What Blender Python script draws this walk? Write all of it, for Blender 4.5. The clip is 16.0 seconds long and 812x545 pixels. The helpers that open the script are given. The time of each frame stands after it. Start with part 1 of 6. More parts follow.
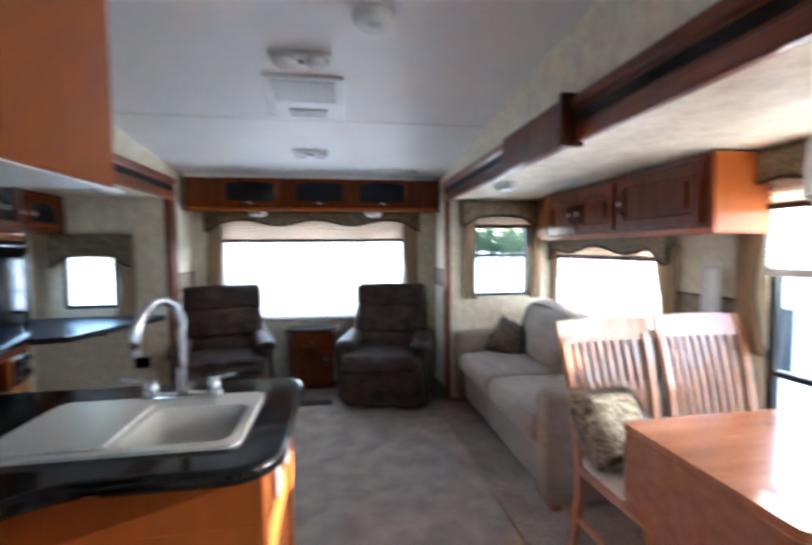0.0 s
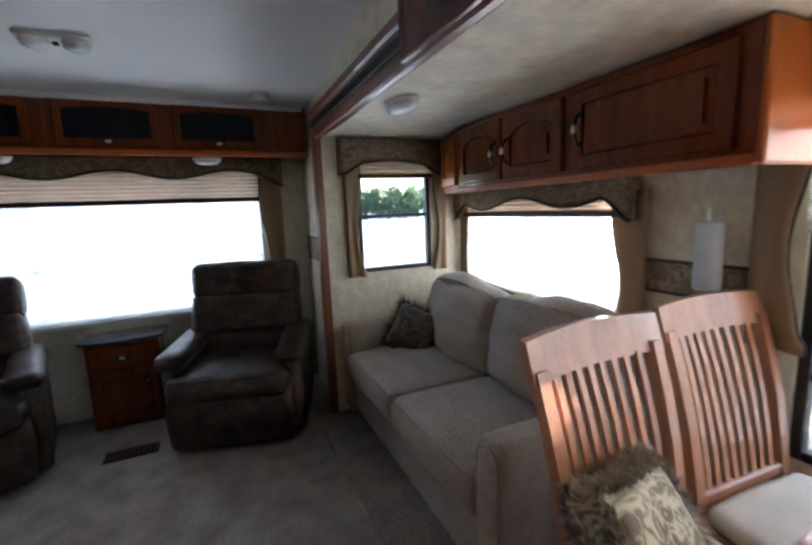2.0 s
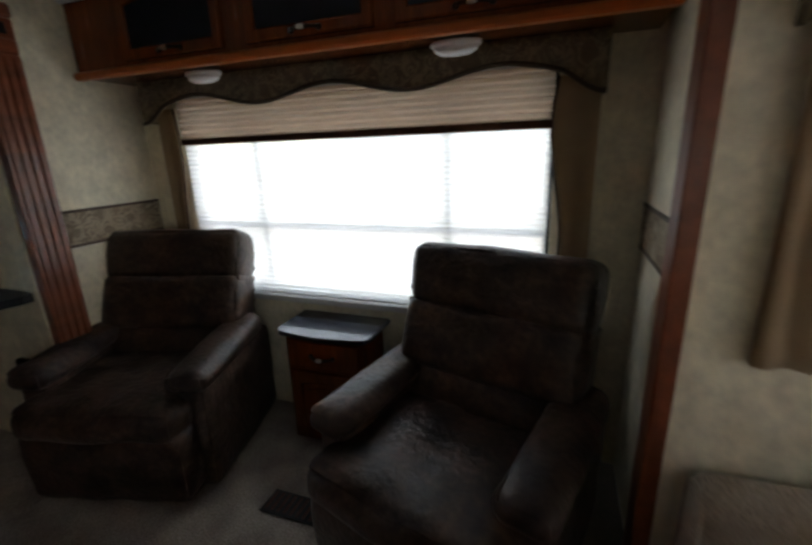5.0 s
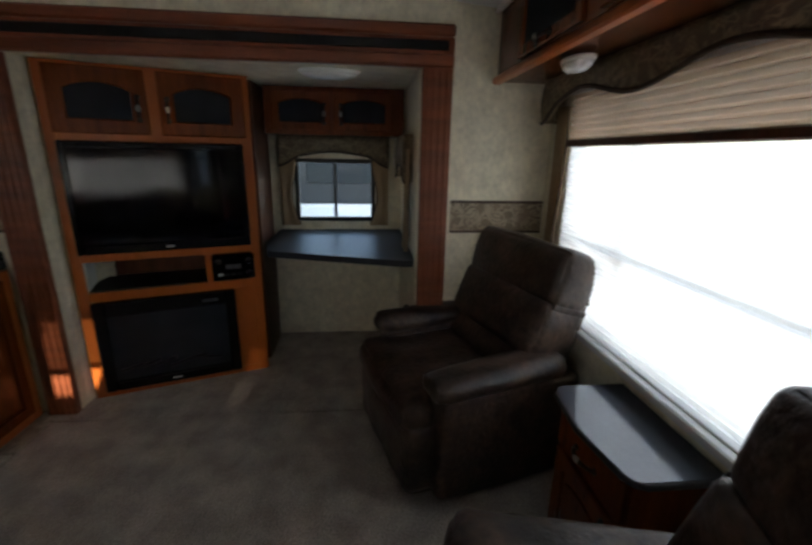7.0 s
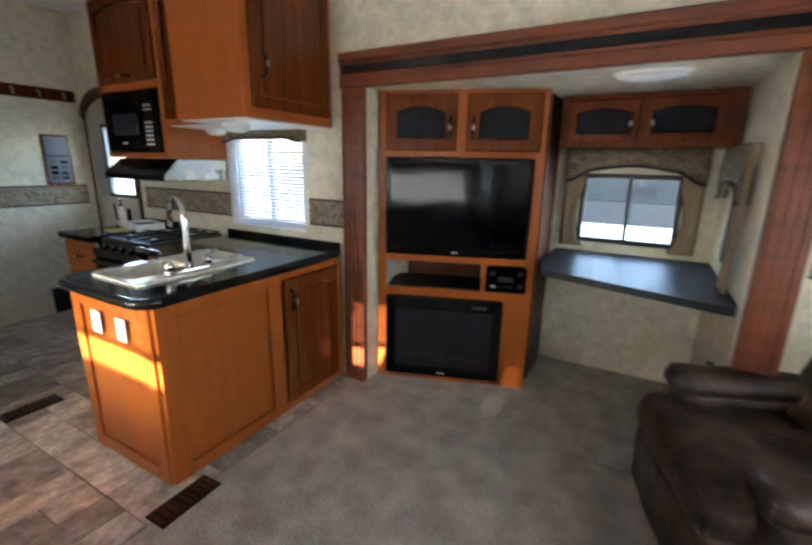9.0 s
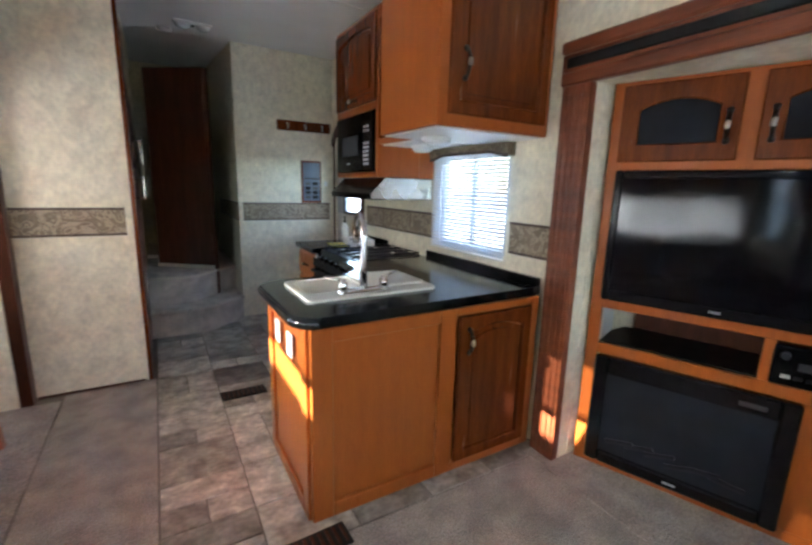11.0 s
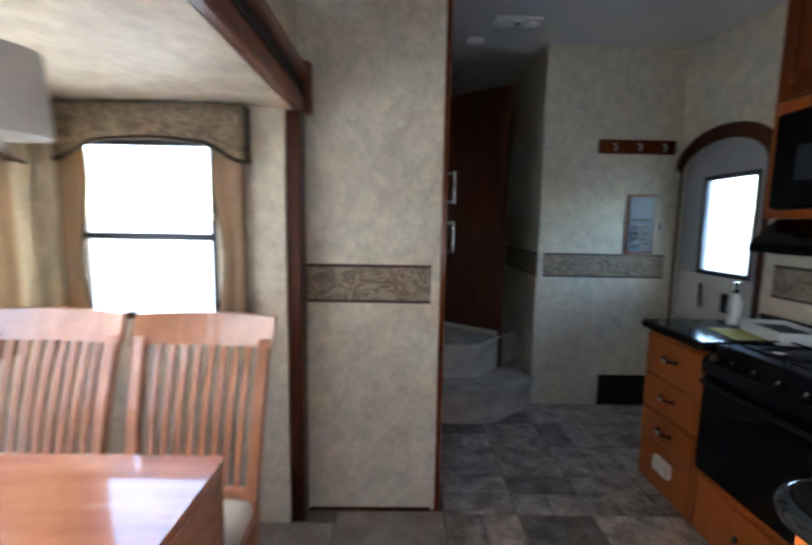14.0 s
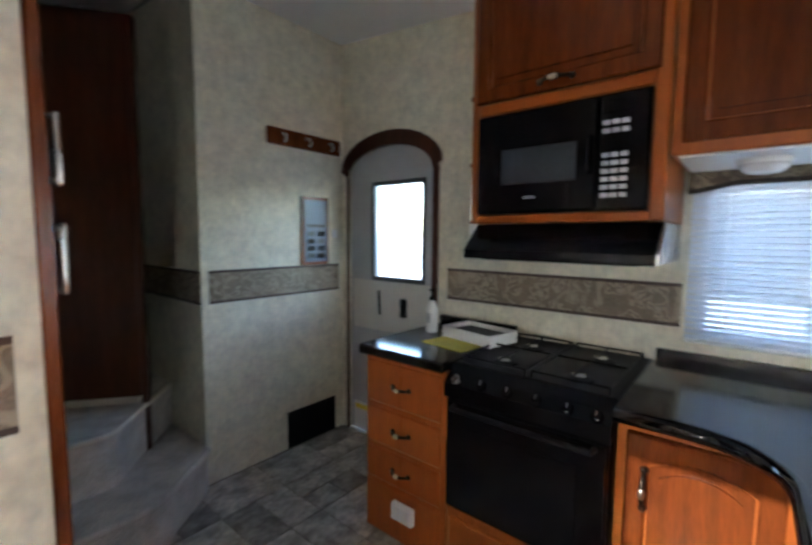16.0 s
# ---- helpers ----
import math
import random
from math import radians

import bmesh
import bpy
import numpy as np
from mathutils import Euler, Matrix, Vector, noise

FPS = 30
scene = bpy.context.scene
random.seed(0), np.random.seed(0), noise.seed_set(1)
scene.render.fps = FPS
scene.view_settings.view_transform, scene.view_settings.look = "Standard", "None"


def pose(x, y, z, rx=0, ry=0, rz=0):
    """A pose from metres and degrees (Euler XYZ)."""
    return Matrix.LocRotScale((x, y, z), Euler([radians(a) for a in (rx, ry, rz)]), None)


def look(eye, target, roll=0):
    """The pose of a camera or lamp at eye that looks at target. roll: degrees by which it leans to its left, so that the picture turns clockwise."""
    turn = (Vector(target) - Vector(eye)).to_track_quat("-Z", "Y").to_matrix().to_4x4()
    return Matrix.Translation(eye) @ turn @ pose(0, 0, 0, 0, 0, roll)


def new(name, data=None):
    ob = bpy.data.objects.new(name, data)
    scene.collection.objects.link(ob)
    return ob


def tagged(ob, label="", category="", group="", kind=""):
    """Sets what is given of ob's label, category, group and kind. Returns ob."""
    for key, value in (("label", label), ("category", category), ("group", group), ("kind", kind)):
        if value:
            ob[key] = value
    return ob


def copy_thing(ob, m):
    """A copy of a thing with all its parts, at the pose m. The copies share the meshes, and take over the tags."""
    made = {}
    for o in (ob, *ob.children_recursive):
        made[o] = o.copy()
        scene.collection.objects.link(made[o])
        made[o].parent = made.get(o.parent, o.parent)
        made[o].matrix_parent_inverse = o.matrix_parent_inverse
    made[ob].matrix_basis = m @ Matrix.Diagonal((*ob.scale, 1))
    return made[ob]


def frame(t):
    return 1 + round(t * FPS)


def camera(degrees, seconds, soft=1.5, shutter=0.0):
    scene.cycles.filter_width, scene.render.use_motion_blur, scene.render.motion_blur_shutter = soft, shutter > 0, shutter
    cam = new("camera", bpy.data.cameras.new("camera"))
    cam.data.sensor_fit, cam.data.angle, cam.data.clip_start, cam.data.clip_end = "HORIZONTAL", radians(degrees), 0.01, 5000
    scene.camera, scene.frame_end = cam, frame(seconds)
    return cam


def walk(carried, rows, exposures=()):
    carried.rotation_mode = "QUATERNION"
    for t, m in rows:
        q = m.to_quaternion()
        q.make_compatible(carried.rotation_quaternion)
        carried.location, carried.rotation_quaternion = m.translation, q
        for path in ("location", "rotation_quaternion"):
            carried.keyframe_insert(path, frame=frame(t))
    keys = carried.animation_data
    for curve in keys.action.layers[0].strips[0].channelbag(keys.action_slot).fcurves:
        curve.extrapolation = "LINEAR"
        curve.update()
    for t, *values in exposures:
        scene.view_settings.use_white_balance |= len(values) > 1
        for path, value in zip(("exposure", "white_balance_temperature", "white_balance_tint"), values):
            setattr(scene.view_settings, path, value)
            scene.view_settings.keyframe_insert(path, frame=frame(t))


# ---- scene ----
cam = camera(88.3, 16.0, 2.7, 0.5)
PATH = [
    (0, (0.223, -0.874, 1.401), (0.53, 1.099, 1.289), -0.5),
    (0.5, (0.333, -0.678, 1.384), (1.148, 1.138, 1.196), 0.0),
    (0.6, (0.358, -0.628, 1.389), (1.218, 1.171, 1.241), 0.1),
    (1, (0.449, -0.444, 1.414), (1.288, 1.363, 1.234), 0.2),
    (1.5, (0.488, -0.106, 1.418), (1.339, 1.692, 1.21), -1.7),
    (2, (0.576, 0.163, 1.379), (1.375, 1.971, 1.077), -2.3),
    (2.5, (0.729, 0.464, 1.419), (1.402, 2.332, 1.181), 0.2),
    (3, (0.753, 0.744, 1.368), (1.485, 2.58, 1.065), 0.6),
    (3.5, (0.765, 1.017, 1.411), (1.281, 2.902, 0.99), -1.5),
    (3.7, (0.746, 1.122, 1.414), (1.118, 3.026, 0.926), -2.2),
    (5.8, (1.007, 2.288, 1.412), (-0.421, 3.589, 0.891), -0.6),
    (6, (0.96, 2.405, 1.397), (-0.66, 3.48, 0.926), 0.1),
    (6.5, (0.977, 2.509, 1.401), (-0.884, 3.043, 0.899), 0.5),
    (7, (1.005, 2.637, 1.432), (-0.91, 2.833, 0.888), 1.1),
    (7.5, (1.0, 2.629, 1.421), (-0.924, 2.584, 0.879), 0.7),
    (8, (0.998, 2.565, 1.414), (-0.907, 2.292, 0.87), 1.6),
    (8.2, (1.022, 2.595, 1.434), (-0.846, 2.154, 0.874), 1.4),
    (10.3, (0.528, 2.289, 1.379), (-0.801, 0.831, 1.044), 3.0),
    (10.5, (0.495, 2.296, 1.377), (-0.73, 0.754, 1.028), 2.9),
    (11, (0.46, 2.298, 1.367), (-0.542, 0.613, 0.971), 1.5),
    (11.5, (0.453, 2.28, 1.359), (-0.281, 0.473, 0.914), 1.4),
    (12, (0.489, 2.178, 1.356), (0.379, 0.247, 0.845), 1.6),
    (12.2, (0.471, 2.105, 1.326), (0.471, 0.163, 0.848), 2.3),
    (12.5, (0.64, 1.891, 1.366), (0.647, -0.067, 0.956), 1.4),
    (13, (0.696, 1.642, 1.35), (0.926, -0.319, 1.032), 0.3),
    (13.5, (0.686, 1.284, 1.379), (1.086, -0.663, 1.156), 1.8),
    (14, (0.776, 0.929, 1.385), (0.754, -1.057, 1.151), 1.0),
    (14.5, (0.806, 0.638, 1.377), (0.386, -1.302, 1.131), 0.8),
    (15, (0.72, 0.384, 1.396), (0.101, -1.514, 1.281), 2.4),
    (15.5, (0.702, 0.196, 1.379), (-0.389, -1.472, 1.206), 4.5),
    (16, (0.757, 0.036, 1.378), (-0.78, -1.232, 1.204), 0.5),
]
EXPOSURE = [
    (0.0, 4.4, 5700), (0.5, 4.15, 5700), (1.5, 3.5, 5700), (2.0, 3.28, 5800), (2.5, 3.2, 5900), (3.5, 2.95, 6300), (6.0, 2.3, 7000), (6.6, 2.3, 6900), (7.2, 2.75, 6700), (8.0, 3.75, 6600),
    (10.5, 4.65, 6250), (12.0, 4.75, 5800), (13.0, 4.7, 5600), (14.0, 4.0, 5700), (14.5, 3.8, 5800), (15.0, 4.4, 5700), (15.5, 4.68, 5850), (16.0, 4.4, 6000)]
walk(cam, [(t, look(eye, target, roll)) for t, eye, target, roll in PATH], [(t, e, k, 10) for t, e, k in EXPOSURE])

# ---- world, sun and large lights ----
world = bpy.data.worlds.new("sky")
scene.world = world
world.use_nodes = True
wn = world.node_tree
sky = wn.nodes.new("ShaderNodeTexSky")
sky.sky_type = "NISHITA"
sky.sun_disc = False
SUN_AZ, SUN_EL = 95.0, 16.5   # degrees from +y towards +x, and height
sky.sun_elevation = radians(SUN_EL)
sky.sun_rotation = radians(SUN_AZ)
bg = wn.nodes["Background"]
bg.inputs["Strength"].default_value = 0.15
wn.links.new(sky.outputs[0], bg.inputs[0])
sun = new("sun", bpy.data.lights.new("sun", "SUN"))
sun.data.energy = 2.2
sun.data.angle = radians(0.5)
sun.data.color = (1.0, 0.93, 0.82)
sun.matrix_world = look((20 * math.sin(radians(SUN_AZ)), 20 * math.cos(radians(SUN_AZ)), 20 * math.tan(radians(SUN_EL))), (0, 0, 0))


def window_light(name, m, w, h, watts):
    """Sky light entering at a window, behind its sheer shade."""
    ob = new(name, bpy.data.lights.new(name, "AREA"))
    ob.data.shape, ob.data.size, ob.data.size_y = "RECTANGLE", w, h
    ob.data.energy, ob.data.color = watts, (1.0, 0.985, 0.955)
    ob.matrix_world = m
    return ob


window_light("rear_window_light", pose(-0.03, 3.686, 1.11, -90, 0, 0), 1.84, 0.80, 1.15)
window_light("sofa_window_light", pose(2.316, 2.12, 1.08, 90, 0, 90), 1.28, 0.48, 1.4)


# ---- materials ----
def mat(name, base, rough=0.6, metal=0.0, vary=0.15, scale=6.0, fine=60.0, bump=0.15, stretch=(1, 1, 1), second=None, dist=0.004, coat=0.0, per=0.0, detail=5.0, sheen=0.0, spec=0.5):
    """A surface with colour that varies at a coarse and a fine scale, and fine relief."""
    m = bpy.data.materials.new(name)
    m.use_nodes = True
    nt = m.node_tree
    p = nt.nodes["Principled BSDF"]
    co = nt.nodes.new("ShaderNodeTexCoord")
    mp = nt.nodes.new("ShaderNodeMapping")
    mp.inputs["Scale"].default_value = stretch
    nt.links.new(co.outputs["Object"], mp.inputs[0])
    n1, n2 = nt.nodes.new("ShaderNodeTexNoise"), nt.nodes.new("ShaderNodeTexNoise")
    n1.inputs["Scale"].default_value, n2.inputs["Scale"].default_value = scale, fine
    n1.inputs["Detail"].default_value = detail
    for n in (n1, n2):
        nt.links.new(mp.outputs[0], n.inputs["Vector"])
    r1 = nt.nodes.new("ShaderNodeValToRGB")
    lo = second or [c * (1 - 1.6 * vary) for c in base]
    r1.color_ramp.elements[0].position, r1.color_ramp.elements[1].position = 0.34, 0.66
    r1.color_ramp.elements[0].color = (*lo, 1)
    r1.color_ramp.elements[1].color = (*base, 1)
    nt.links.new(n1.outputs["Fac"], r1.inputs[0])
    mr = nt.nodes.new("ShaderNodeMapRange")
    mr.inputs["From Min"].default_value, mr.inputs["From Max"].default_value = 0.3, 0.7
    mr.inputs["To Min"].default_value, mr.inputs["To Max"].default_value = 1 - vary, 1 + vary
    nt.links.new(n2.outputs["Fac"], mr.inputs["Value"])
    mx = nt.nodes.new("ShaderNodeMix")
    mx.data_type, mx.blend_type = "RGBA", "MULTIPLY"
    mx.inputs["Factor"].default_value = 1.0
    nt.links.new(r1.outputs[0], mx.inputs["A"])
    nt.links.new(mr.outputs[0], mx.inputs["B"])
    out = mx.outputs["Result"]
    if per:
        oi = nt.nodes.new("ShaderNodeObjectInfo")
        sh = nt.nodes.new("ShaderNodeVectorMath")
        sh.operation = "MULTIPLY_ADD"
        nt.links.new(oi.outputs["Random"], sh.inputs[0])
        sh.inputs[1].default_value = (61, 43, 0)
        nt.links.new(mp.outputs[0], sh.inputs[2])
        for n in (n1, n2):
            nt.links.new(sh.outputs[0], n.inputs["Vector"])
        m2 = nt.nodes.new("ShaderNodeMapRange")
        m2.inputs["To Min"].default_value, m2.inputs["To Max"].default_value = 1 - per, 1 + per
        nt.links.new(oi.outputs["Random"], m2.inputs["Value"])
        mx2 = nt.nodes.new("ShaderNodeMix")
        mx2.data_type, mx2.blend_type = "RGBA", "MULTIPLY"
        mx2.inputs["Factor"].default_value = 1.0
        nt.links.new(out, mx2.inputs["A"])
        nt.links.new(m2.outputs[0], mx2.inputs["B"])
        out = mx2.outputs["Result"]
    nt.links.new(out, p.inputs["Base Color"])
    rr = nt.nodes.new("ShaderNodeMapRange")
    rr.inputs["To Min"].default_value, rr.inputs["To Max"].default_value = max(0.02, rough - 0.08), min(1, rough + 0.08)
    nt.links.new(n1.outputs["Fac"], rr.inputs["Value"])
    nt.links.new(rr.outputs[0], p.inputs["Roughness"])
    p.inputs["Metallic"].default_value = metal
    p.inputs["Coat Weight"].default_value = coat
    p.inputs["Specular IOR Level"].default_value = spec
    p.inputs["Sheen Weight"].default_value = sheen
    if bump:
        b = nt.nodes.new("ShaderNodeBump")
        b.inputs["Strength"].default_value, b.inputs["Distance"].default_value = bump, dist
        nt.links.new(n2.outputs["Fac"], b.inputs["Height"])
        nt.links.new(b.outputs[0], p.inputs["Normal"])
    return m


def ornament(name, ground, figure, scale=14.0, rough=0.85):
    """Woven scrolls: curling bands of a second colour on a ground."""
    m = mat(name, ground, rough, vary=0.18, scale=9, fine=150, bump=0.35, dist=0.002)
    nt = m.node_tree
    p = nt.nodes["Principled BSDF"]
    co = nt.nodes.new("ShaderNodeTexCoord")
    w = nt.nodes.new("ShaderNodeTexNoise")
    w.inputs["Scale"].default_value, w.inputs["Detail"].default_value, w.inputs["Distortion"].default_value = scale, 0.5, 2.2
    nt.links.new(co.outputs["Object"], w.inputs["Vector"])
    r = nt.nodes.new("ShaderNodeValToRGB")
    e = r.color_ramp.elements
    e[0].position, e[0].color = 0.46, (0, 0, 0, 1)
    e[1].position, e[1].color = 0.50, (1, 1, 1, 1)
    for pos, v in ((0.55, 1), (0.585, 0), (0.64, 0), (0.66, 1)):
        q = e.new(pos)
        q.color = (v, v, v, 1)
    nt.links.new(w.outputs["Fac"], r.inputs[0])
    old = p.inputs["Base Color"].links[0].from_socket
    mx = nt.nodes.new("ShaderNodeMix")
    mx.data_type = "RGBA"
    nt.links.new(r.outputs[0], mx.inputs["Factor"])
    nt.links.new(old, mx.inputs["A"])
    mx.inputs["B"].default_value = (*figure, 1)
    nt.links.new(mx.outputs["Result"], p.inputs["Base Color"])
    return m


def glass_mat(name, tint=(1, 1, 1), rough=0.0):
    m = bpy.data.materials.new(name)
    m.use_nodes = True
    p = m.node_tree.nodes["Principled BSDF"]
    p.inputs["Base Color"].default_value = (*tint, 1)
    p.inputs["Transmission Weight"].default_value = 1.0
    p.inputs["Roughness"].default_value = rough
    p.inputs["IOR"].default_value = 1.05
    return m


def cloth_mat(name, base, through_light=0.5):
    """Thin cloth that lets part of the light through."""
    m = mat(name, base, 0.9, vary=0.06, scale=20, fine=200, bump=0.2, dist=0.001)
    nt = m.node_tree
    p = nt.nodes["Principled BSDF"]
    t = nt.nodes.new("ShaderNodeBsdfTranslucent")
    t.inputs[0].default_value = (*base, 1)
    ms = nt.nodes.new("ShaderNodeMixShader")
    ms.inputs[0].default_value = through_light
    nt.links.new(p.outputs[0], ms.inputs[1])
    nt.links.new(t.outputs[0], ms.inputs[2])
    nt.links.new(ms.outputs[0], nt.nodes["Material Output"].inputs[0])
    return m


def sheer_mat(name, base, clear):
    """Open-weave cloth: part of it is gaps, the rest lets light glow through."""
    m = cloth_mat(name, base, 0.6)
    nt = m.node_tree
    last = nt.nodes["Material Output"].inputs[0].links[0].from_socket
    t = nt.nodes.new("ShaderNodeBsdfTransparent")
    ms = nt.nodes.new("ShaderNodeMixShader")
    ms.inputs[0].default_value = clear
    nt.links.new(last, ms.inputs[1])
    nt.links.new(t.outputs[0], ms.inputs[2])
    nt.links.new(ms.outputs[0], nt.nodes["Material Output"].inputs[0])
    return m


WALL = mat("wallpaper", (0.80, 0.74, 0.575), 0.7, vary=0.09, scale=15, fine=42, bump=0.08, second=(0.65, 0.60, 0.46), detail=6, stretch=(1, 1, 0.85))
CEIL = mat("ceiling_vinyl", (0.90, 0.90, 0.90), 0.6, vary=0.03, scale=3, fine=150, bump=0.12, dist=0.002)
SLIDECEIL = mat("slide_ceiling_vinyl", (0.84, 0.79, 0.64), 0.55, vary=0.07, scale=11, fine=36, bump=0.08, second=(0.68, 0.62, 0.48), detail=8)
CARPET = mat("carpet", (0.435, 0.375, 0.32), 0.98, vary=0.36, scale=6.5, fine=120, bump=1.0, second=(0.265, 0.222, 0.187), dist=0.012, sheen=0.2, detail=10)
SLIDECARPET = mat("slide_carpet", (0.40, 0.345, 0.295), 0.98, vary=0.32, scale=4, fine=95, bump=1.0, second=(0.25, 0.21, 0.178), dist=0.012, sheen=0.2, detail=8)
STEPCARPET = mat("step_carpet", (0.62, 0.55, 0.48), 0.98, vary=0.2, scale=8, fine=150, bump=0.9, dist=0.006)
TILE = mat("slate_tile", (0.52, 0.475, 0.405), 0.40, vary=0.24, scale=11, fine=38, bump=0.3, second=(0.22, 0.19, 0.157), per=0.45, detail=9)
GROUT = mat("grout", (0.22, 0.19, 0.16), 0.85, vary=0.12)
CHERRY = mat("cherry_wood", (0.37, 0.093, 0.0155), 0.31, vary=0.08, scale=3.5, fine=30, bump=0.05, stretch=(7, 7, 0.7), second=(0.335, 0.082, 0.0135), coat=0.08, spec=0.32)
CHERRYH = mat("cherry_wood_lengthwise", (0.365, 0.092, 0.0155), 0.31, vary=0.08, scale=3.5, fine=30, bump=0.05, stretch=(0.7, 7, 7), second=(0.335, 0.082, 0.0135), coat=0.08, spec=0.32)
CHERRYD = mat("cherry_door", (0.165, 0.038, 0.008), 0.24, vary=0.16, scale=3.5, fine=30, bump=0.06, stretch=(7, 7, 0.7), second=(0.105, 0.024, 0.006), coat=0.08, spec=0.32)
TRIMWOOD = mat("trim_wood", (0.22, 0.058, 0.021), 0.36, vary=0.14, scale=3, fine=30, bump=0.05, stretch=(7, 0.7, 7), second=(0.14, 0.036, 0.014), coat=0.25)
DARKWOOD = mat("dark_wood", (0.080, 0.023, 0.010), 0.36, vary=0.2, scale=3, fine=30, bump=0.05, stretch=(7, 7, 0.7), spec=0.22)
CHAIRWOOD = mat("chair_wood", (0.47, 0.205, 0.10), 0.32, vary=0.10, scale=4, fine=30, bump=0.04, stretch=(6, 6, 0.8), second=(0.36, 0.145, 0.065), coat=0.6)
TABLEWOOD = mat("table_wood", (0.42, 0.165, 0.075), 0.24, vary=0.10, scale=3, fine=30, bump=0.03, stretch=(0.7, 7, 7), second=(0.32, 0.115, 0.05), coat=1.0)
LEATHER = mat("brown_leather", (0.070, 0.041, 0.029), 0.40, vary=0.35, scale=8, fine=42, bump=0.55, second=(0.013, 0.008, 0.006), dist=0.008, detail=7, spec=0.36)
SOFACLOTH = mat("sofa_cloth", (0.36, 0.292, 0.228), 0.95, vary=0.22, scale=7, fine=130, bump=0.8, second=(0.275, 0.22, 0.168), dist=0.006, sheen=0.15, stretch=(1, 0.35, 1.6), detail=8)
CREAMSEAT = mat("cream_seat", (0.66, 0.60, 0.49), 0.95, vary=0.08, scale=8, fine=240, bump=0.4, dist=0.003)
DAMASK = ornament("damask", (0.165, 0.125, 0.078), (0.25, 0.20, 0.125), 15)
BORDER = ornament("border_scrolls", (0.27, 0.21, 0.145), (0.385, 0.315, 0.22), 10)
PILLOWCLOTH = ornament("pillow_brocade", (0.055, 0.042, 0.028), (0.16, 0.125, 0.08), 18, 0.6)
BORDEREDGE = mat("border_edge", (0.085, 0.05, 0.034), 0.6, vary=0.2)
PIPING = mat("piping", (0.060, 0.038, 0.024), 0.7, vary=0.2, fine=200)
CURTAIN = cloth_mat("curtain", (0.42, 0.30, 0.185), 0.35)
SHADECLOTH = cloth_mat("pleated_shade", (0.52, 0.385, 0.285), 0.35)
SHEER = sheer_mat("sheer_cloth", (0.94, 0.93, 0.92), 0.14)
SHEERD = sheer_mat("dense_sheer_cloth", (0.94, 0.93, 0.92), 0.04)
BLINDWHITE = cloth_mat("blind_white", (0.78, 0.80, 0.84), 0.30)
LAMPSHADE = cloth_mat("lamp_shade", (0.80, 0.78, 0.74), 0.35)
CHROME = mat("chrome", (0.75, 0.75, 0.76), 0.12, 1.0, vary=0.02, bump=0)
NICKEL = mat("brushed_nickel", (0.58, 0.55, 0.50), 0.28, 1.0, vary=0.05, fine=200, bump=0.03)
BLACK = mat("black_plastic", (0.006, 0.006, 0.007), 0.16, vary=0.1, bump=0.02, spec=0.28)
MATTBLACK = mat("black_metal", (0.012, 0.012, 0.013), 0.45, vary=0.15, bump=0.05, spec=0.25)
SPEAKER = mat("dark_mesh", (0.020, 0.021, 0.025), 0.8, vary=0.2, fine=400, bump=0.5, dist=0.002, spec=0.15)
SCREEN = mat("tv_screen", (0.003, 0.003, 0.004), 0.06, vary=0.05, bump=0, spec=0.32)
COUNTER = mat("black_laminate", (0.011, 0.0115, 0.0115), 0.10, vary=0.4, scale=60, fine=250, bump=0.01, coat=0.0)
DESKTOP = mat("grey_laminate", (0.026, 0.028, 0.033), 0.40, vary=0.2, scale=60, fine=250, bump=0.01, spec=0.3)
ENDTOP = mat("end_table_laminate", (0.055, 0.062, 0.078), 0.12, vary=0.04, scale=60, fine=250, bump=0.0, coat=0.4)
SINK = mat("white_sink", (0.76, 0.74, 0.68), 0.22, vary=0.03, bump=0)
WHITE = mat("white_plastic", (0.78, 0.78, 0.76), 0.4, vary=0.03, bump=0.02)
LENS = mat("light_lens", (0.80, 0.80, 0.80), 0.18, vary=0.06, fine=90, bump=0.3)
DOORGREY = mat("grey_door", (0.46, 0.47, 0.48), 0.5, vary=0.05, fine=120, bump=0.1)
DOORLOW = mat("door_lower", (0.66, 0.64, 0.58), 0.5, vary=0.05, fine=120, bump=0.1)
FRAMEBLACK = mat("window_frame", (0.014, 0.014, 0.015), 0.4, vary=0.1, bump=0.03)
SILL = mat("window_sill", (0.60, 0.60, 0.60), 0.5, vary=0.04, bump=0.03)
GLASS = glass_mat("clear_glass", (0.97, 0.98, 0.98))
PRINT = mat("print", (0.55, 0.56, 0.57), 0.5, vary=0.1, bump=0)
PANELBLUE = mat("monitor_panel", (0.075, 0.105, 0.165), 0.35, vary=0.1, bump=0.02)
YELLOW = mat("yellow_card", (0.75, 0.62, 0.05), 0.6, vary=0.1)
PAPER = mat("white_paper", (0.80, 0.80, 0.79), 0.7, vary=0.03)
BRONZE = mat("dark_bronze", (0.035, 0.024, 0.018), 0.3, 0.9, vary=0.15, fine=120, bump=0.03)
TAPESTRY = ornament("cream_tapestry", (0.20, 0.15, 0.09), (0.50, 0.42, 0.28), 15)
FUR = mat("fur", (0.60, 0.50, 0.37), 0.95, vary=0.3, scale=13, fine=70, bump=0.9, second=(0.12, 0.092, 0.07), dist=0.012)
GRAVEL = mat("gravel", (0.60, 0.58, 0.54), 0.95, vary=0.2, scale=2, fine=40, bump=0.5)
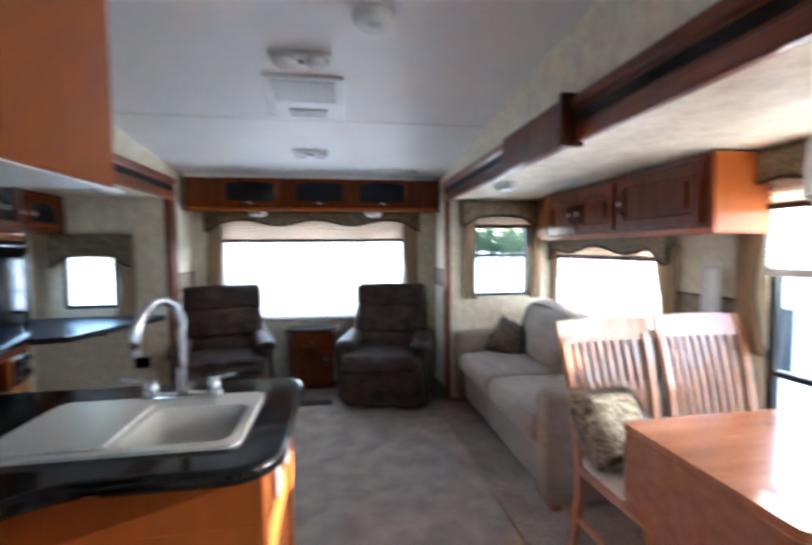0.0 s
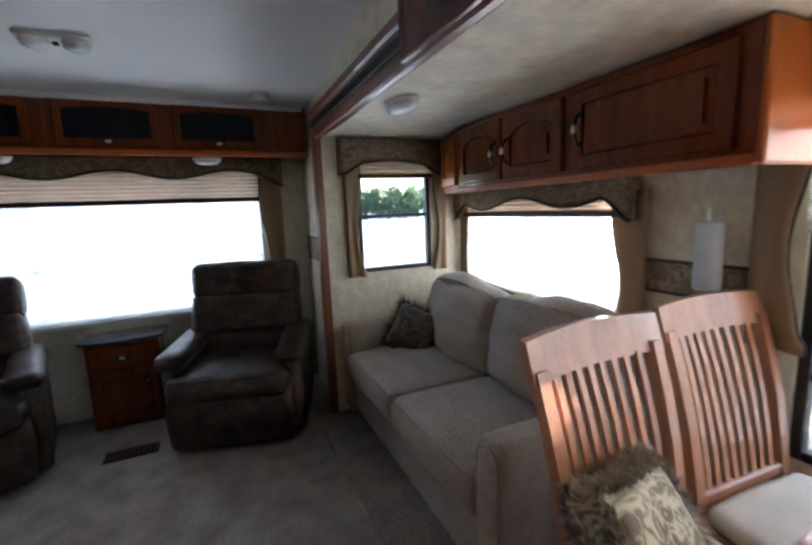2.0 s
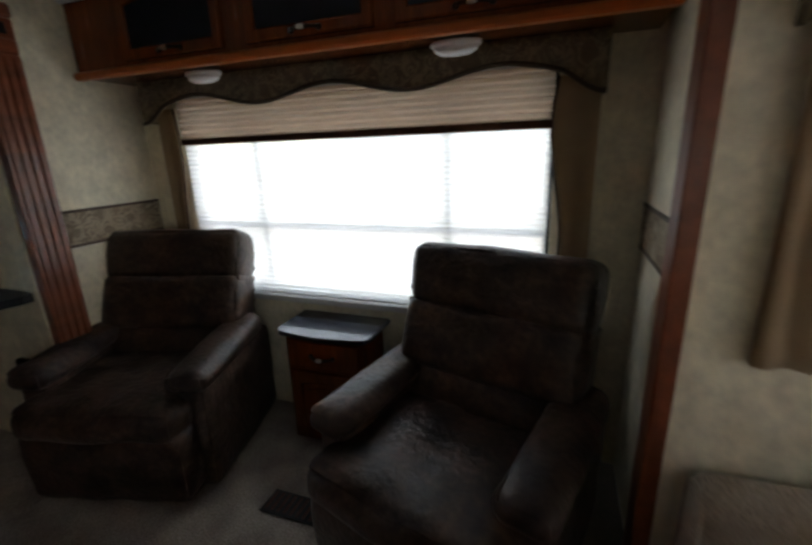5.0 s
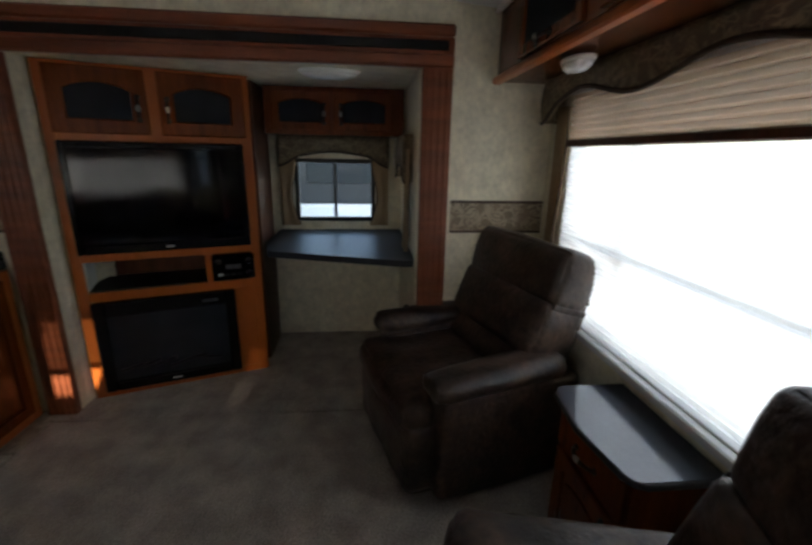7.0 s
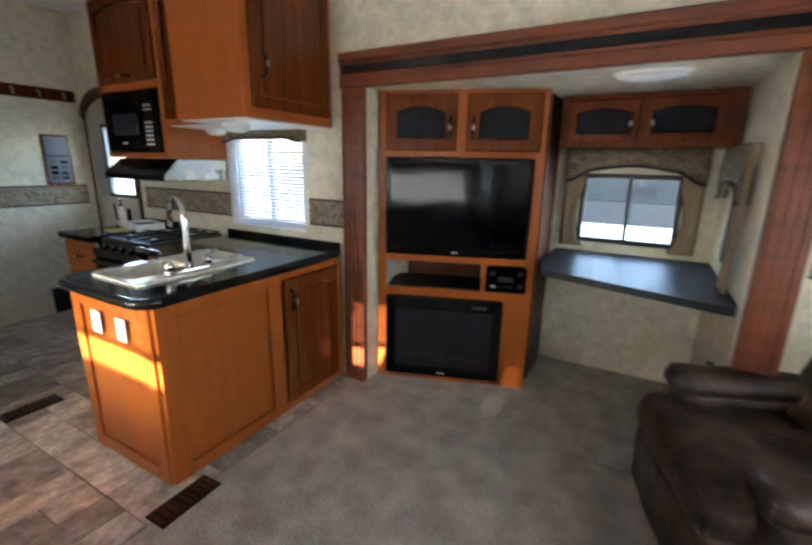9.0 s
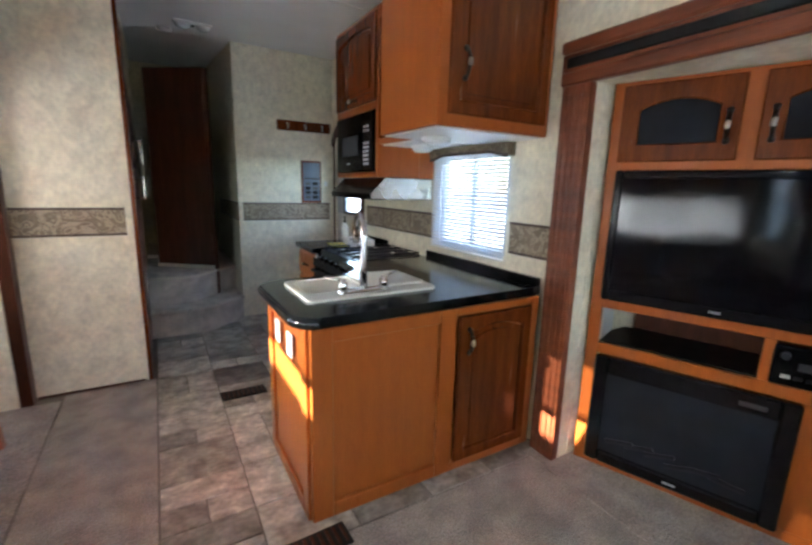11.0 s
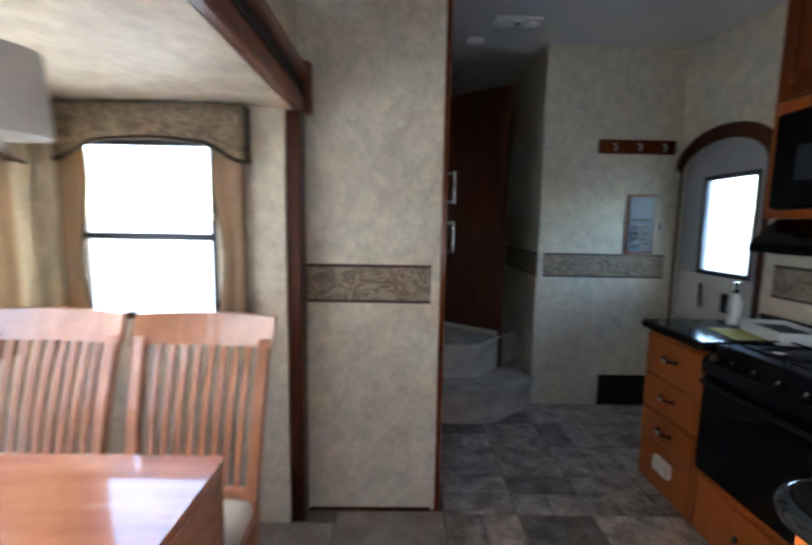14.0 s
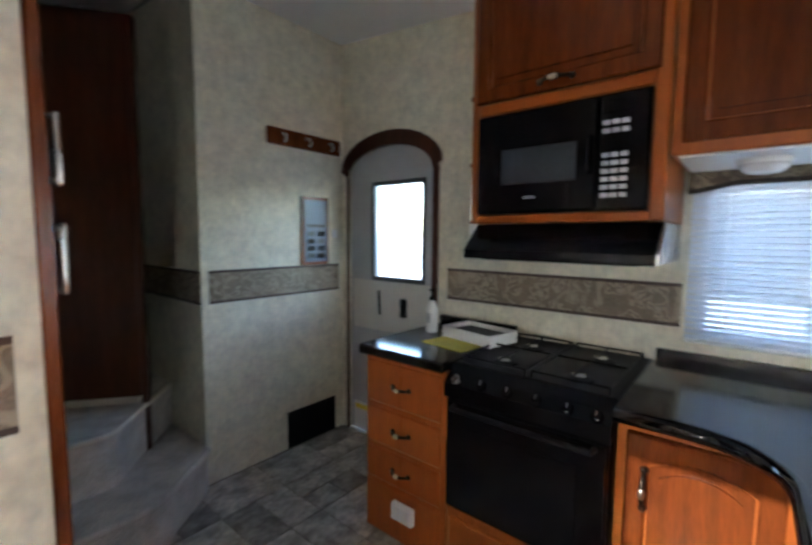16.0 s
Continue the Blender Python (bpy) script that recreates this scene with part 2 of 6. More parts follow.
LEAF = cloth_mat("leaves", (0.14, 0.19, 0.11), 0.5)
BARK = mat("bark", (0.10, 0.075, 0.055), 0.9, vary=0.3)
SIDING = mat("white_siding", (0.78, 0.79, 0.80), 0.45, vary=0.03, scale=2, fine=30, bump=0.02)
BLUEPAINT = mat("blue_stripe", (0.14, 0.22, 0.42), 0.4, vary=0.1)
DARKGLASS = mat("dark_glass", (0.02, 0.025, 0.03), 0.08, vary=0.05, bump=0)
GREYBODY = mat("grey_body", (0.035, 0.040, 0.046), 0.45, vary=0.1)


# ---- building helpers ----
def finish(name, bm, material, parent=None, label="", smooth=False, at=None):
    bmesh.ops.recalc_face_normals(bm, faces=bm.faces)
    me = bpy.data.meshes.new(name)
    bm.to_mesh(me)
    bm.free()
    me.materials.append(material)
    if smooth:
        for f in me.polygons:
            f.use_smooth = True
    ob = new(name, me)
    if parent is not None:
        ob.parent = parent
    if at is not None:
        ob.matrix_basis = at
    if label:
        ob["label"] = label
    return ob


def part(name, bm, material, parent, label="", smooth=False, at=None):
    return finish(name, bm, material, parent, label, smooth, at)


def thing(name, m, label, category, group="", kind=""):
    ob = new(name)
    ob.empty_display_size = 0.1
    ob.matrix_basis = m
    return tagged(ob, label, category, group, kind)


def structure(name, bm, material, label, category, smooth=False):
    return tagged(finish(name, bm, material, None, "", smooth), label, category, "", "structure")


def box(bm, x0, x1, y0, y1, z0, z1, c=0.0):
    """A box, its edges chamfered by c."""
    x0, x1, y0, y1, z0, z1 = min(x0, x1), max(x0, x1), min(y0, y1), max(y0, y1), min(z0, z1), max(z0, z1)
    if c <= 0:
        v = [bm.verts.new((x, y, z)) for z in (z0, z1) for y in (y0, y1) for x in (x0, x1)]
        for q in ((0, 1, 3, 2), (4, 6, 7, 5), (0, 4, 5, 1), (2, 3, 7, 6), (0, 2, 6, 4), (1, 5, 7, 3)):
            bm.faces.new([v[i] for i in q])
        return bm
    c = min(c, (x1 - x0) * 0.45, (y1 - y0) * 0.45, (z1 - z0) * 0.45)
    v = []
    for sx, x in ((1, x0), (-1, x1)):
        for sy, y in ((1, y0), (-1, y1)):
            for sz, z in ((1, z0), (-1, z1)):
                v.append(bm.verts.new((x, y + sy * c, z + sz * c)))
                v.append(bm.verts.new((x + sx * c, y, z + sz * c)))
                v.append(bm.verts.new((x + sx * c, y + sy * c, z)))
    bmesh.ops.convex_hull(bm, input=v)
    return bm


def boxed(*a, **k):
    return box(bmesh.new(), *a, **k)


def soft(bm, x0, x1, y0, y1, z0, z1, r, n=4, puff=0.0, m=None):
    """A rounded, cushion-like block: edges rounded by r, faces swollen by puff."""
    def ticks(a, b):
        rr = min(r, (b - a) * 0.499)
        t = [a + rr * (1 - math.cos(i / n * math.pi / 2)) for i in range(n + 1)]
        k = 10 if b - a > 0.25 else 4
        mid = [a + rr + (b - a - 2 * rr) * i / k for i in range(1, k)]
        return t + mid + [b - rr * (1 - math.cos(i / n * math.pi / 2)) for i in range(n, -1, -1)]
    T = [ticks(x0, x1), ticks(y0, y1), ticks(z0, z1)]
    lo, hi = Vector((x0, y0, z0)), Vector((x1, y1, z1))
    half = (hi - lo) / 2
    mid = (lo + hi) / 2
    seen = {}

    def vert(p):
        k = tuple(round(c, 5) for c in p)
        if k not in seen:
            p = Vector(p)
            q = Vector([min(max(p[i], lo[i] + min(r, half[i] * 0.999)), hi[i] - min(r, half[i] * 0.999)) for i in range(3)])
            d = p - q
            if d.length > 1e-9:
                w = q + d.normalized() * min(r, *half)
                p = w
            if puff:
                u = [(p[i] - mid[i]) / half[i] for i in range(3)]
                for i in range(3):
                    j, k2 = (i + 1) % 3, (i + 2) % 3
                    p[i] += puff * u[i] * max(0, 1 - u[j] ** 2) * max(0, 1 - u[k2] ** 2)
            if m is not None:
                p = m @ p
            seen[k] = bm.verts.new(p)
        return seen[k]
    for ax in range(3):
        a, b = T[(ax + 1) % 3], T[(ax + 2) % 3]
        for side in (T[ax][0], T[ax][-1]):
            for i in range(len(a) - 1):
                for j in range(len(b) - 1):
                    c = []
                    for (s, t) in ((i, j), (i + 1, j), (i + 1, j + 1), (i, j + 1)):
                        p = [0, 0, 0]
                        p[ax], p[(ax + 1) % 3], p[(ax + 2) % 3] = side, a[s], b[t]
                        c.append(vert(p))
                    if len(set(c)) == 4:
                        try:
                            bm.faces.new(c)
                        except ValueError:
                            pass
    return bm


def prism(bm, pts, d0, d1, axis="z"):
    """A flat outline given thickness from d0 to d1 along an axis; the outline lies in the other two."""
    def v3(p, d):
        if axis == "z":
            return (p[0], p[1], d)
        if axis == "y":
            return (p[0], d, p[1])
        return (d, p[0], p[1])
    a, b = [bm.verts.new(v3(p, d0)) for p in pts], [bm.verts.new(v3(p, d1)) for p in pts]
    n = len(pts)
    for i in range(n):
        bm.faces.new((a[i], a[(i + 1) % n], b[(i + 1) % n], b[i]))
    for loop in (a, b):
        f = bm.faces.new(loop)
        if n > 4:
            bmesh.ops.triangulate(bm, faces=[f], ngon_method="EAR_CLIP")
    return bm


def plate(bm, outline, holes, z0, z1):
    """A slab with holes in it."""
    edges = []
    for loop in [outline] + holes:
        v = [bm.verts.new((p[0], p[1], z1)) for p in loop]
        edges += [bm.edges.new((v[i], v[(i + 1) % len(v)])) for i in range(len(v))]
    faces = [g for g in bmesh.ops.triangle_fill(bm, use_beauty=True, edges=edges)["geom"] if isinstance(g, bmesh.types.BMFace)]
    ext = bmesh.ops.extrude_face_region(bm, geom=faces)["geom"]
    for g in ext:
        if isinstance(g, bmesh.types.BMVert):
            g.co.z = z0
    return bm


def tube(bm, pts, r, n=8, closed=False):
    """A round rod along points; r is one radius or one for each point."""
    pts = [Vector(p) for p in pts]
    rings = []
    k = len(pts)
    side = None
    for i, p in enumerate(pts):
        d = (pts[(i + 1) % k] - pts[i - 1]) if closed else pts[min(i + 1, k - 1)] - pts[max(i - 1, 0)]
        d.normalize()
        if side is None:
            side = d.orthogonal().normalized()
        side = (side - d * side.dot(d)).normalized()
        up = d.cross(side)
        rad = r[i] if isinstance(r, (list, tuple)) else r
        rings.append([bm.verts.new(p + (side * math.cos(t) + up * math.sin(t)) * rad) for t in [j * 2 * math.pi / n for j in range(n)]])
    for i in range(k if closed else k - 1):
        a, b = rings[i], rings[(i + 1) % k]
        for j in range(n):
            bm.faces.new((a[j], a[(j + 1) % n], b[(j + 1) % n], b[j]))
    if not closed:
        bm.faces.new(rings[0][::-1])
        bm.faces.new(rings[-1])
    return bm


def lathe(bm, prof, n=24, sx=1.0, sy=1.0):
    """A turned shape about z from (radius, height) pairs."""
    rings = [[bm.verts.new((r * sx * math.cos(j * 2 * math.pi / n), r * sy * math.sin(j * 2 * math.pi / n), z)) for j in range(n)] for r, z in prof]
    for a, b in zip(rings, rings[1:]):
        for j in range(n):
            bm.faces.new((a[j], a[(j + 1) % n], b[(j + 1) % n], b[j]))
    bm.faces.new(rings[0][::-1])
    bm.faces.new(rings[-1])
    return bm


def arc(cx, cy, r, a0, a1, n=8):
    return [(cx + r * math.cos(radians(a0 + (a1 - a0) * i / n)), cy + r * math.sin(radians(a0 + (a1 - a0) * i / n))) for i in range(n + 1)]


I4 = Matrix.Identity(4)
LW, RW, REAR, FRONT = -1.24, 1.24, 3.62, -2.19
SLX, SLB = -2.25, 0.08        # back of the television slide-out
SRX = 2.25                    # outer wall of the sofa slide-out
SRY0, SRY1 = -0.86, 2.87
SLY0, SLY1 = 1.03, 2.92
SH = 1.85                     # height inside the slide-outs


def ceil_z(y):
    return 2.12 + 0.0985 * (3.3 - y)


# ---- floor ----
b = boxed(SLX - 0.1, SRX + 0.1, -4.7, REAR + 0.1, -0.12, -0.012)
structure("floor", b, GROUT, "grey-brown grouted subfloor of the trailer", "floor")
b = boxed(-1.125, 1.062, 0.95, REAR, -0.011, 0.0)
box(b, 0.558, 1.062, -0.95, 0.95, -0.011, 0.0)
box(b, LW, -1.125, SLY1 + 0.02, REAR, -0.011, 0.0)
structure("carpet_main", b, CARPET, "worn taupe short-pile carpet of the living area", "carpet")
b = boxed(1.067, SRX, SRY0, SRY1, -0.05, 0.004, 0.004)
structure("carpet_slide_out", b, SLIDECARPET, "taupe carpet on the slide-out floor", "carpet")
b = boxed(SLX - 0.02, -1.13, SLY0 - 0.13, SLY1 + 0.016, -0.05, 0.002)
structure("carpet_television_slide", b, CARPET, "taupe carpet in the television slide-out", "carpet")


# ---- walls ----
def wall(name, boxes, label, material=WALL):
    b = bmesh.new()
    for q in boxes:
        box(b, *q)
    return structure(name, b, material, label, "wall")


TOP = 3.1
T = 0.07
KW = (-0.12, 0.54, 0.99, 1.60)         # kitchen window: y0 y1 z0 z1
ED = (-2.135, -1.395, 0.0, 2.02)        # entry door
wall("wall_left", [
    (LW - T, LW, -4.6, ED[0], 0, TOP), (LW - T, LW, ED[0], ED[1], ED[3], TOP), (LW - T, LW, ED[1], KW[0], 0, TOP),
    (LW - T, LW, KW[0], KW[1], 0, KW[2]), (LW - T, LW, KW[0], KW[1], KW[3], TOP), (LW - T, LW, KW[1], SLY0, 0, TOP),
    (LW - T, LW, SLY0, SLY1, SH, TOP), (LW - T, LW, SLY1, REAR + T, 0, TOP)], "cream mottled wallpaper wall beside the kitchen")
wall("wall_right", [
    (RW, RW + T, -4.6, SRY0 - 0.06, 0, TOP), (RW, RW + T, SRY0 - 0.06, SRY1 + 0.03, SH, TOP), (RW, RW + T, SRY1 + 0.03, REAR + T, 0, TOP)],
    "cream mottled wallpaper wall above the sofa slide-out")
RWN = (-0.96, 0.90, 0.70, 1.72)        # rear window: x0 x1 z0 z1
wall("wall_rear", [
    (LW, RWN[0], REAR, REAR + T, 0, TOP), (RWN[1], RW, REAR, REAR + T, 0, TOP), (RWN[0], RWN[1], REAR, REAR + T, 0, RWN[2]),
    (RWN[0], RWN[1], REAR, REAR + T, RWN[3], TOP)], "cream mottled wallpaper wall round the rear window")
wall("wall_front", [(LW, -0.245, FRONT - T, FRONT, 0, TOP), (-0.315, -0.245, -4.6, FRONT - T, 0, TOP), (-0.315, RW, -4.67, -4.6, 0, TOP)],
     "cream mottled wallpaper wall with coat hooks beside the steps")
wall("wall_partition", [(0.60, RW, -1.03, -0.96, 0, TOP), (0.60, 0.66, -3.3, -1.84, 0, TOP), (0.66, RW, -1.90, -1.84, 0, TOP)], "cream mottled wallpaper partition beside the dinette")
# sofa slide-out
SWN = (1.44, 1.985, 0.955, 1.70)       # window in its rear end: x0 x1 z0 z1
FWN = (1.56, 2.16, 0.95, 1.72)         # window in its front end
BWN = (1.46, 2.78, 0.84, 1.42)         # window behind the sofa: y0 y1 z0 z1
DWN = (-0.49, 0.84, 0.50, 1.70)        # dinette window
wall("wall_slide_rear_end", [
    (RW - 0.05, SWN[0], SRY1, SRY1 + T, 0, SH), (SWN[1], SRX + T, SRY1, SRY1 + T, 0, SH), (SWN[0], SWN[1], SRY1, SRY1 + T, 0, SWN[2]),
    (SWN[0], SWN[1], SRY1, SRY1 + T, SWN[3], SH)], "cream wallpaper end wall of the sofa slide-out")
wall("wall_slide_front_end", [
    (RW + 0.03, FWN[0], SRY0 - T, SRY0, 0, SH), (FWN[1], SRX + T, SRY0 - T, SRY0, 0, SH), (FWN[0], FWN[1], SRY0 - T, SRY0, 0, FWN[2]),
    (FWN[0], FWN[1], SRY0 - T, SRY0, FWN[3], SH)], "cream wallpaper end wall beside the dinette")
wall("wall_slide_outer", [
    (SRX, SRX + T, SRY0, DWN[0], 0, SH), (SRX, SRX + T, DWN[0], DWN[1], 0, DWN[2]), (SRX, SRX + T, DWN[0], DWN[1], DWN[3], SH),
    (SRX, SRX + T, DWN[1], BWN[0], 0, SH), (SRX, SRX + T, BWN[0], BWN[1], 0, BWN[2]), (SRX, SRX + T, BWN[0], BWN[1], BWN[3], SH),
    (SRX, SRX + T, BWN[1], SRY1, 0, SH)], "cream wallpaper outer wall of the sofa slide-out")
b = boxed(RW + T, SRX + T, SRY0 - T, SRY1 + T, SH, SH + 0.06)
box(b, RW, RW + T, SRY0 - 0.055, SRY1 + 0.025, SH - 0.004, SH - 0.001)
structure("ceiling_slide_right", b, SLIDECEIL, "cream mottled ceiling of the sofa slide-out", "ceiling")
# television slide-out
TWN = (2.12, 2.72, 0.925, 1.39)        # window over the desk: y0 y1 z0 z1
TSW = (-2.02, -1.62, 0.93, 1.40)       # narrow window in its end wall: x0 x1
wall("wall_television_back", [
    (SLX - T, SLX, SLY0, TWN[0], -0.06, SH), (SLX - T, SLX, TWN[1], SLY1, -0.06, SH), (SLX - T, SLX, TWN[0], TWN[1], -0.06, TWN[2]),
    (SLX - T, SLX, TWN[0], TWN[1], TWN[3], SH)], "cream wallpaper wall behind the desk")
wall("wall_television_ends", [
    (SLX - T, LW - T - 0.002, SLY0 - T, SLY0, -0.06, SH), (SLX - T, TSW[0], SLY1, SLY1 + T, -0.06, SH), (TSW[1], LW - T - 0.002, SLY1, SLY1 + T, -0.06, SH),
    (TSW[0], TSW[1], SLY1, SLY1 + T, -0.06, TSW[2]), (TSW[0], TSW[1], SLY1, SLY1 + T, TSW[3], SH)], "cream wallpaper end walls of the television slide-out")
b = boxed(SLX - T, LW - T, SLY0 - T, SLY1 + T, SH, SH + 0.06)
box(b, LW - T, LW, SLY0 + 0.002, SLY1 - 0.002, SH - 0.004, SH - 0.001)
structure("ceiling_slide_left", b, SLIDECEIL, "cream ceiling of the television slide-out", "ceiling")
# sloping main ceiling
b = bmesh.new()
prism(b, [(-4.6, ceil_z(-4.6)), (REAR, ceil_z(REAR)), (REAR, ceil_z(REAR) + 0.1), (-4.6, ceil_z(-4.6) + 0.1)], LW, RW, "x")
structure("ceiling_main", b, CEIL, "white vinyl ceiling sloping down to the rear window", "ceiling")
for ys in (1.98, -0.42):
    b = bmesh.new()
    prism(b, [(ys - 0.012, ceil_z(ys - 0.012) - 0.004), (ys + 0.012, ceil_z(ys + 0.012) - 0.004), (ys + 0.012, ceil_z(ys) + 0.01), (ys - 0.012, ceil_z(ys) + 0.01)], LW, RW, "x")
    structure("ceiling_seam", b, WHITE, "narrow white seam strip across the ceiling", "trim")


# ---- wallpaper border ----
def border(name, face, c0, c1, plane, z0=1.02, z1=1.197, out=1):
    """A patterned band with dark edges along a wall; face 'x' or 'y' is the wall's normal."""
    def slab(a, d0, d1, zz0, zz1):
        p0, p1 = plane, plane + out * d1
        return boxed(p0, p1, c0, c1, zz0, zz1) if face == "x" else boxed(c0, c1, p0, p1, zz0, zz1)
    ob = structure(name, slab(0, 0, 0.003, z0 + 0.012, z1 - 0.012), BORDER, "patterned brown scrollwork wallpaper border", "trim")
    part("border_edge", slab(0, 0, 0.005, z0, z0 + 0.014), BORDEREDGE, ob)
    part("border_edge", slab(0, 0, 0.005, z1 - 0.014, z1), BORDEREDGE, ob)
    return ob


border("trim_border", "y", 0.64, 1.235, -0.96)
border("trim_border", "y", LW + 0.045, -0.285, FRONT, 1.003, 1.183)
border("trim_border", "x", -3.6, FRONT - 0.005, -0.245, 1.003, 1.183)
border("trim_border", "x", -1.30, -0.17, LW)
border("trim_border", "x", 0.57, 0.88, LW)
border("trim_border", "x", 3.10, REAR - 0.002, LW)
border("trim_border", "x", 3.06, REAR - 0.002, RW, out=-1)
border("trim_border", "x", 0.955, 1.38, SRX, z0=0.985, z1=1.13, out=-1)


# ---- slide-out trim ----
def fluted(bm, x0, x1, y0, y1, z0, z1, n=4):
    """An upright fluted casing, its face towards the room along x."""
    box(bm, x0, x1, y0, y1, z0, z1, 0.004)
    w = (y1 - y0) / (2 * n + 1)
    for i in range(n):
        yc = y0 + w * (1 + 2 * i)
        box(bm, x1 - 0.001 if x1 > x0 else x1 + 0.001, x1 + 0.008 * (1 if x1 > x0 else -1), yc, yc + w, z0 + 0.01, z1 - 0.01, 0.003)


def header_trim(name, x_wall, s, y0, y1, label):
    """The moulded header over a slide-out's opening; s points into the room."""
    z0, z1 = 1.85, 2.03
    t = thing(name, pose(x_wall, y0, 0), label, "trim", "", "structure")
    L = y1 - y0
    b = boxed(s * 0.002, s * 0.045, 0, L, z0 - 0.008, z0 + 0.052, 0.008)
    box(b, s * 0.002, s * 0.058, 0, L, z1 - 0.055, z1, 0.010)
    box(b, s * 0.002, s * 0.035, 0, L, z0 + 0.052, z1 - 0.055)
    part("moulding", b, TRIMWOOD, t)
    part("gasket", boxed(s * 0.035, s * 0.046, 0.03, L - 0.03, z0 + 0.066, z1 - 0.07, 0.004), MATTBLACK, t, "black rubber seal strip")
    return t


header_trim("trim_header_left", LW, 1, 0.865, 3.08, "cherry header moulding over the television slide-out")
hr = header_trim("trim_header_right", RW, -1, SRY0 - 0.07, 3.05, "cherry header moulding over the sofa slide-out")
part("end_block", boxed(-0.075, 0.0, -0.012, 0.05, 1.835, 2.045, 0.008), TRIMWOOD, hr)
bx = thing("header_valance_box", pose(RW, 0.80, 0), "dark cherry box on the slide-out header", "wooden box")
part("face_board", boxed(-0.085, -0.06, 0, 0.66, 1.838, 2.03, 0.005), CHERRYD, bx)
part("end_board", boxed(-0.105, -0.0, -0.03, 0.0, 1.825, 2.045, 0.005), DARKWOOD, bx)
for yy in (0.885, 2.925):
    b = bmesh.new()
    fluted(b, LW + 0.002, LW + 0.05, yy, yy + 0.15, 0.0, 1.84)
    structure("trim_casing", b, TRIMWOOD, "fluted cherry casing beside the television slide-out", "trim")
b = boxed(RW - 0.035, RW + 0.027, SRY0 - 0.10, SRY0 - 0.004, 0, 1.84, 0.004)
structure("trim_slide_edge", b, DARKWOOD, "dark wood upright at the dinette slide-out", "trim")
b = boxed(RW - 0.066, RW - 0.02, SRY1 - 0.010, SRY1 + 0.075, 0, 1.84, 0.004)
structure("trim_slide_edge", b, TRIMWOOD, "cherry upright at the sofa slide-out", "trim")
b = boxed(0.575, 0.60, -1.035, -0.945, 0, ceil_z(-1) - 0.005, 0.004)
structure("trim_partition_edge", b, CHERRYD, "cherry edge strip on the partition", "trim")
b = boxed(0.62, 1.2, -0.962, -0.945, 0.0, 0.012, 0.003)
structure("baseboard", b, DARKWOOD, "thin dark floor edging under the partition", "trim")


# ---- windows ----
def window(name, W, H, m, label, bars_h=(), bars_v=(), frame_m=FRAMEBLACK, fw=0.03, sill=False, depth=0.045):
    """A framed window, built from its lower left corner as seen from inside; -y faces the room."""
    w = thing(name, m, label, "window", "", "structure")
    b = boxed(0, fw, 0, depth, 0, H, 0.004)
    box(b, W - fw, W, 0, depth, 0, H, 0.004)
    box(b, fw, W - fw, 0, depth, 0, fw, 0.004)
    box(b, fw, W - fw, 0, depth, H - fw, H, 0.004)
    part("window_frame", b, frame_m, w)
    for z in bars_h:
        part("glazing_bar", boxed(fw, W - fw, 0.004, depth - 0.008, z - 0.014, z + 0.014, 0.004), frame_m, w)
    for x in bars_v:
        part("glazing_bar", boxed(x - 0.012, x + 0.012, 0.004, depth - 0.008, fw, H - fw, 0.004), frame_m, w)
    g = part("pane", boxed(fw, W - fw, depth - 0.022, depth - 0.018, fw, H - fw), GLASS, w)
    g.visible_shadow = False
    if sill:
        part("window_sill", boxed(-0.02, W + 0.02, -0.07, depth, -0.035, 0.0, 0.006), SILL, w)
    return w


window("window_rear", RWN[1] - RWN[0], RWN[3] - RWN[2], pose(RWN[0], REAR + 0.01, RWN[2]), "wide rear window above the end table", bars_h=(0.36,), bars_v=(0.42, 1.42), frame_m=GREYBODY, sill=True, fw=0.028)
window("window_sofa_end", SWN[1] - SWN[0], SWN[3] - SWN[2], pose(SWN[0], SRY1 + 0.008, SWN[2]), "black-framed sash window in the sofa slide-out's end", bars_h=(0.38,))
window("window_sofa", BWN[1] - BWN[0], BWN[3] - BWN[2], pose(SRX + 0.008, BWN[1], BWN[2], 0, 0, 270), "wide window behind the sofa", bars_v=(0.66,), bars_h=(0.30,))
window("window_dinette", DWN[1] - DWN[0], DWN[3] - DWN[2], pose(SRX + 0.008, DWN[1], DWN[2], 0, 0, 270), "large black-framed window at the dinette", bars_h=(0.29,), fw=0.035)
window("window_dinette_end", FWN[1] - FWN[0], FWN[3] - FWN[2], pose(FWN[1], SRY0 - 0.008, FWN[2], 0, 0, 180), "black-framed sash window in the dinette's end wall", bars_h=(0.36,))
window("window_kitchen", KW[1] - KW[0], KW[3] - KW[2], pose(LW - 0.008, KW[0], KW[2], 0, 0, 90), "kitchen window behind white blinds", bars_v=(0.33,), frame_m=SILL)
window("window_desk", TWN[1] - TWN[0], TWN[3] - TWN[2], pose(SLX - 0.008, TWN[0], TWN[2], 0, 0, 90), "small black-framed sliding window over the desk", bars_v=(0.3,))
window("window_desk_end", TSW[1] - TSW[0], TSW[3] - TSW[2], pose(TSW[0], SLY1 + 0.008, TSW[2]), "narrow window in the end wall by the desk")


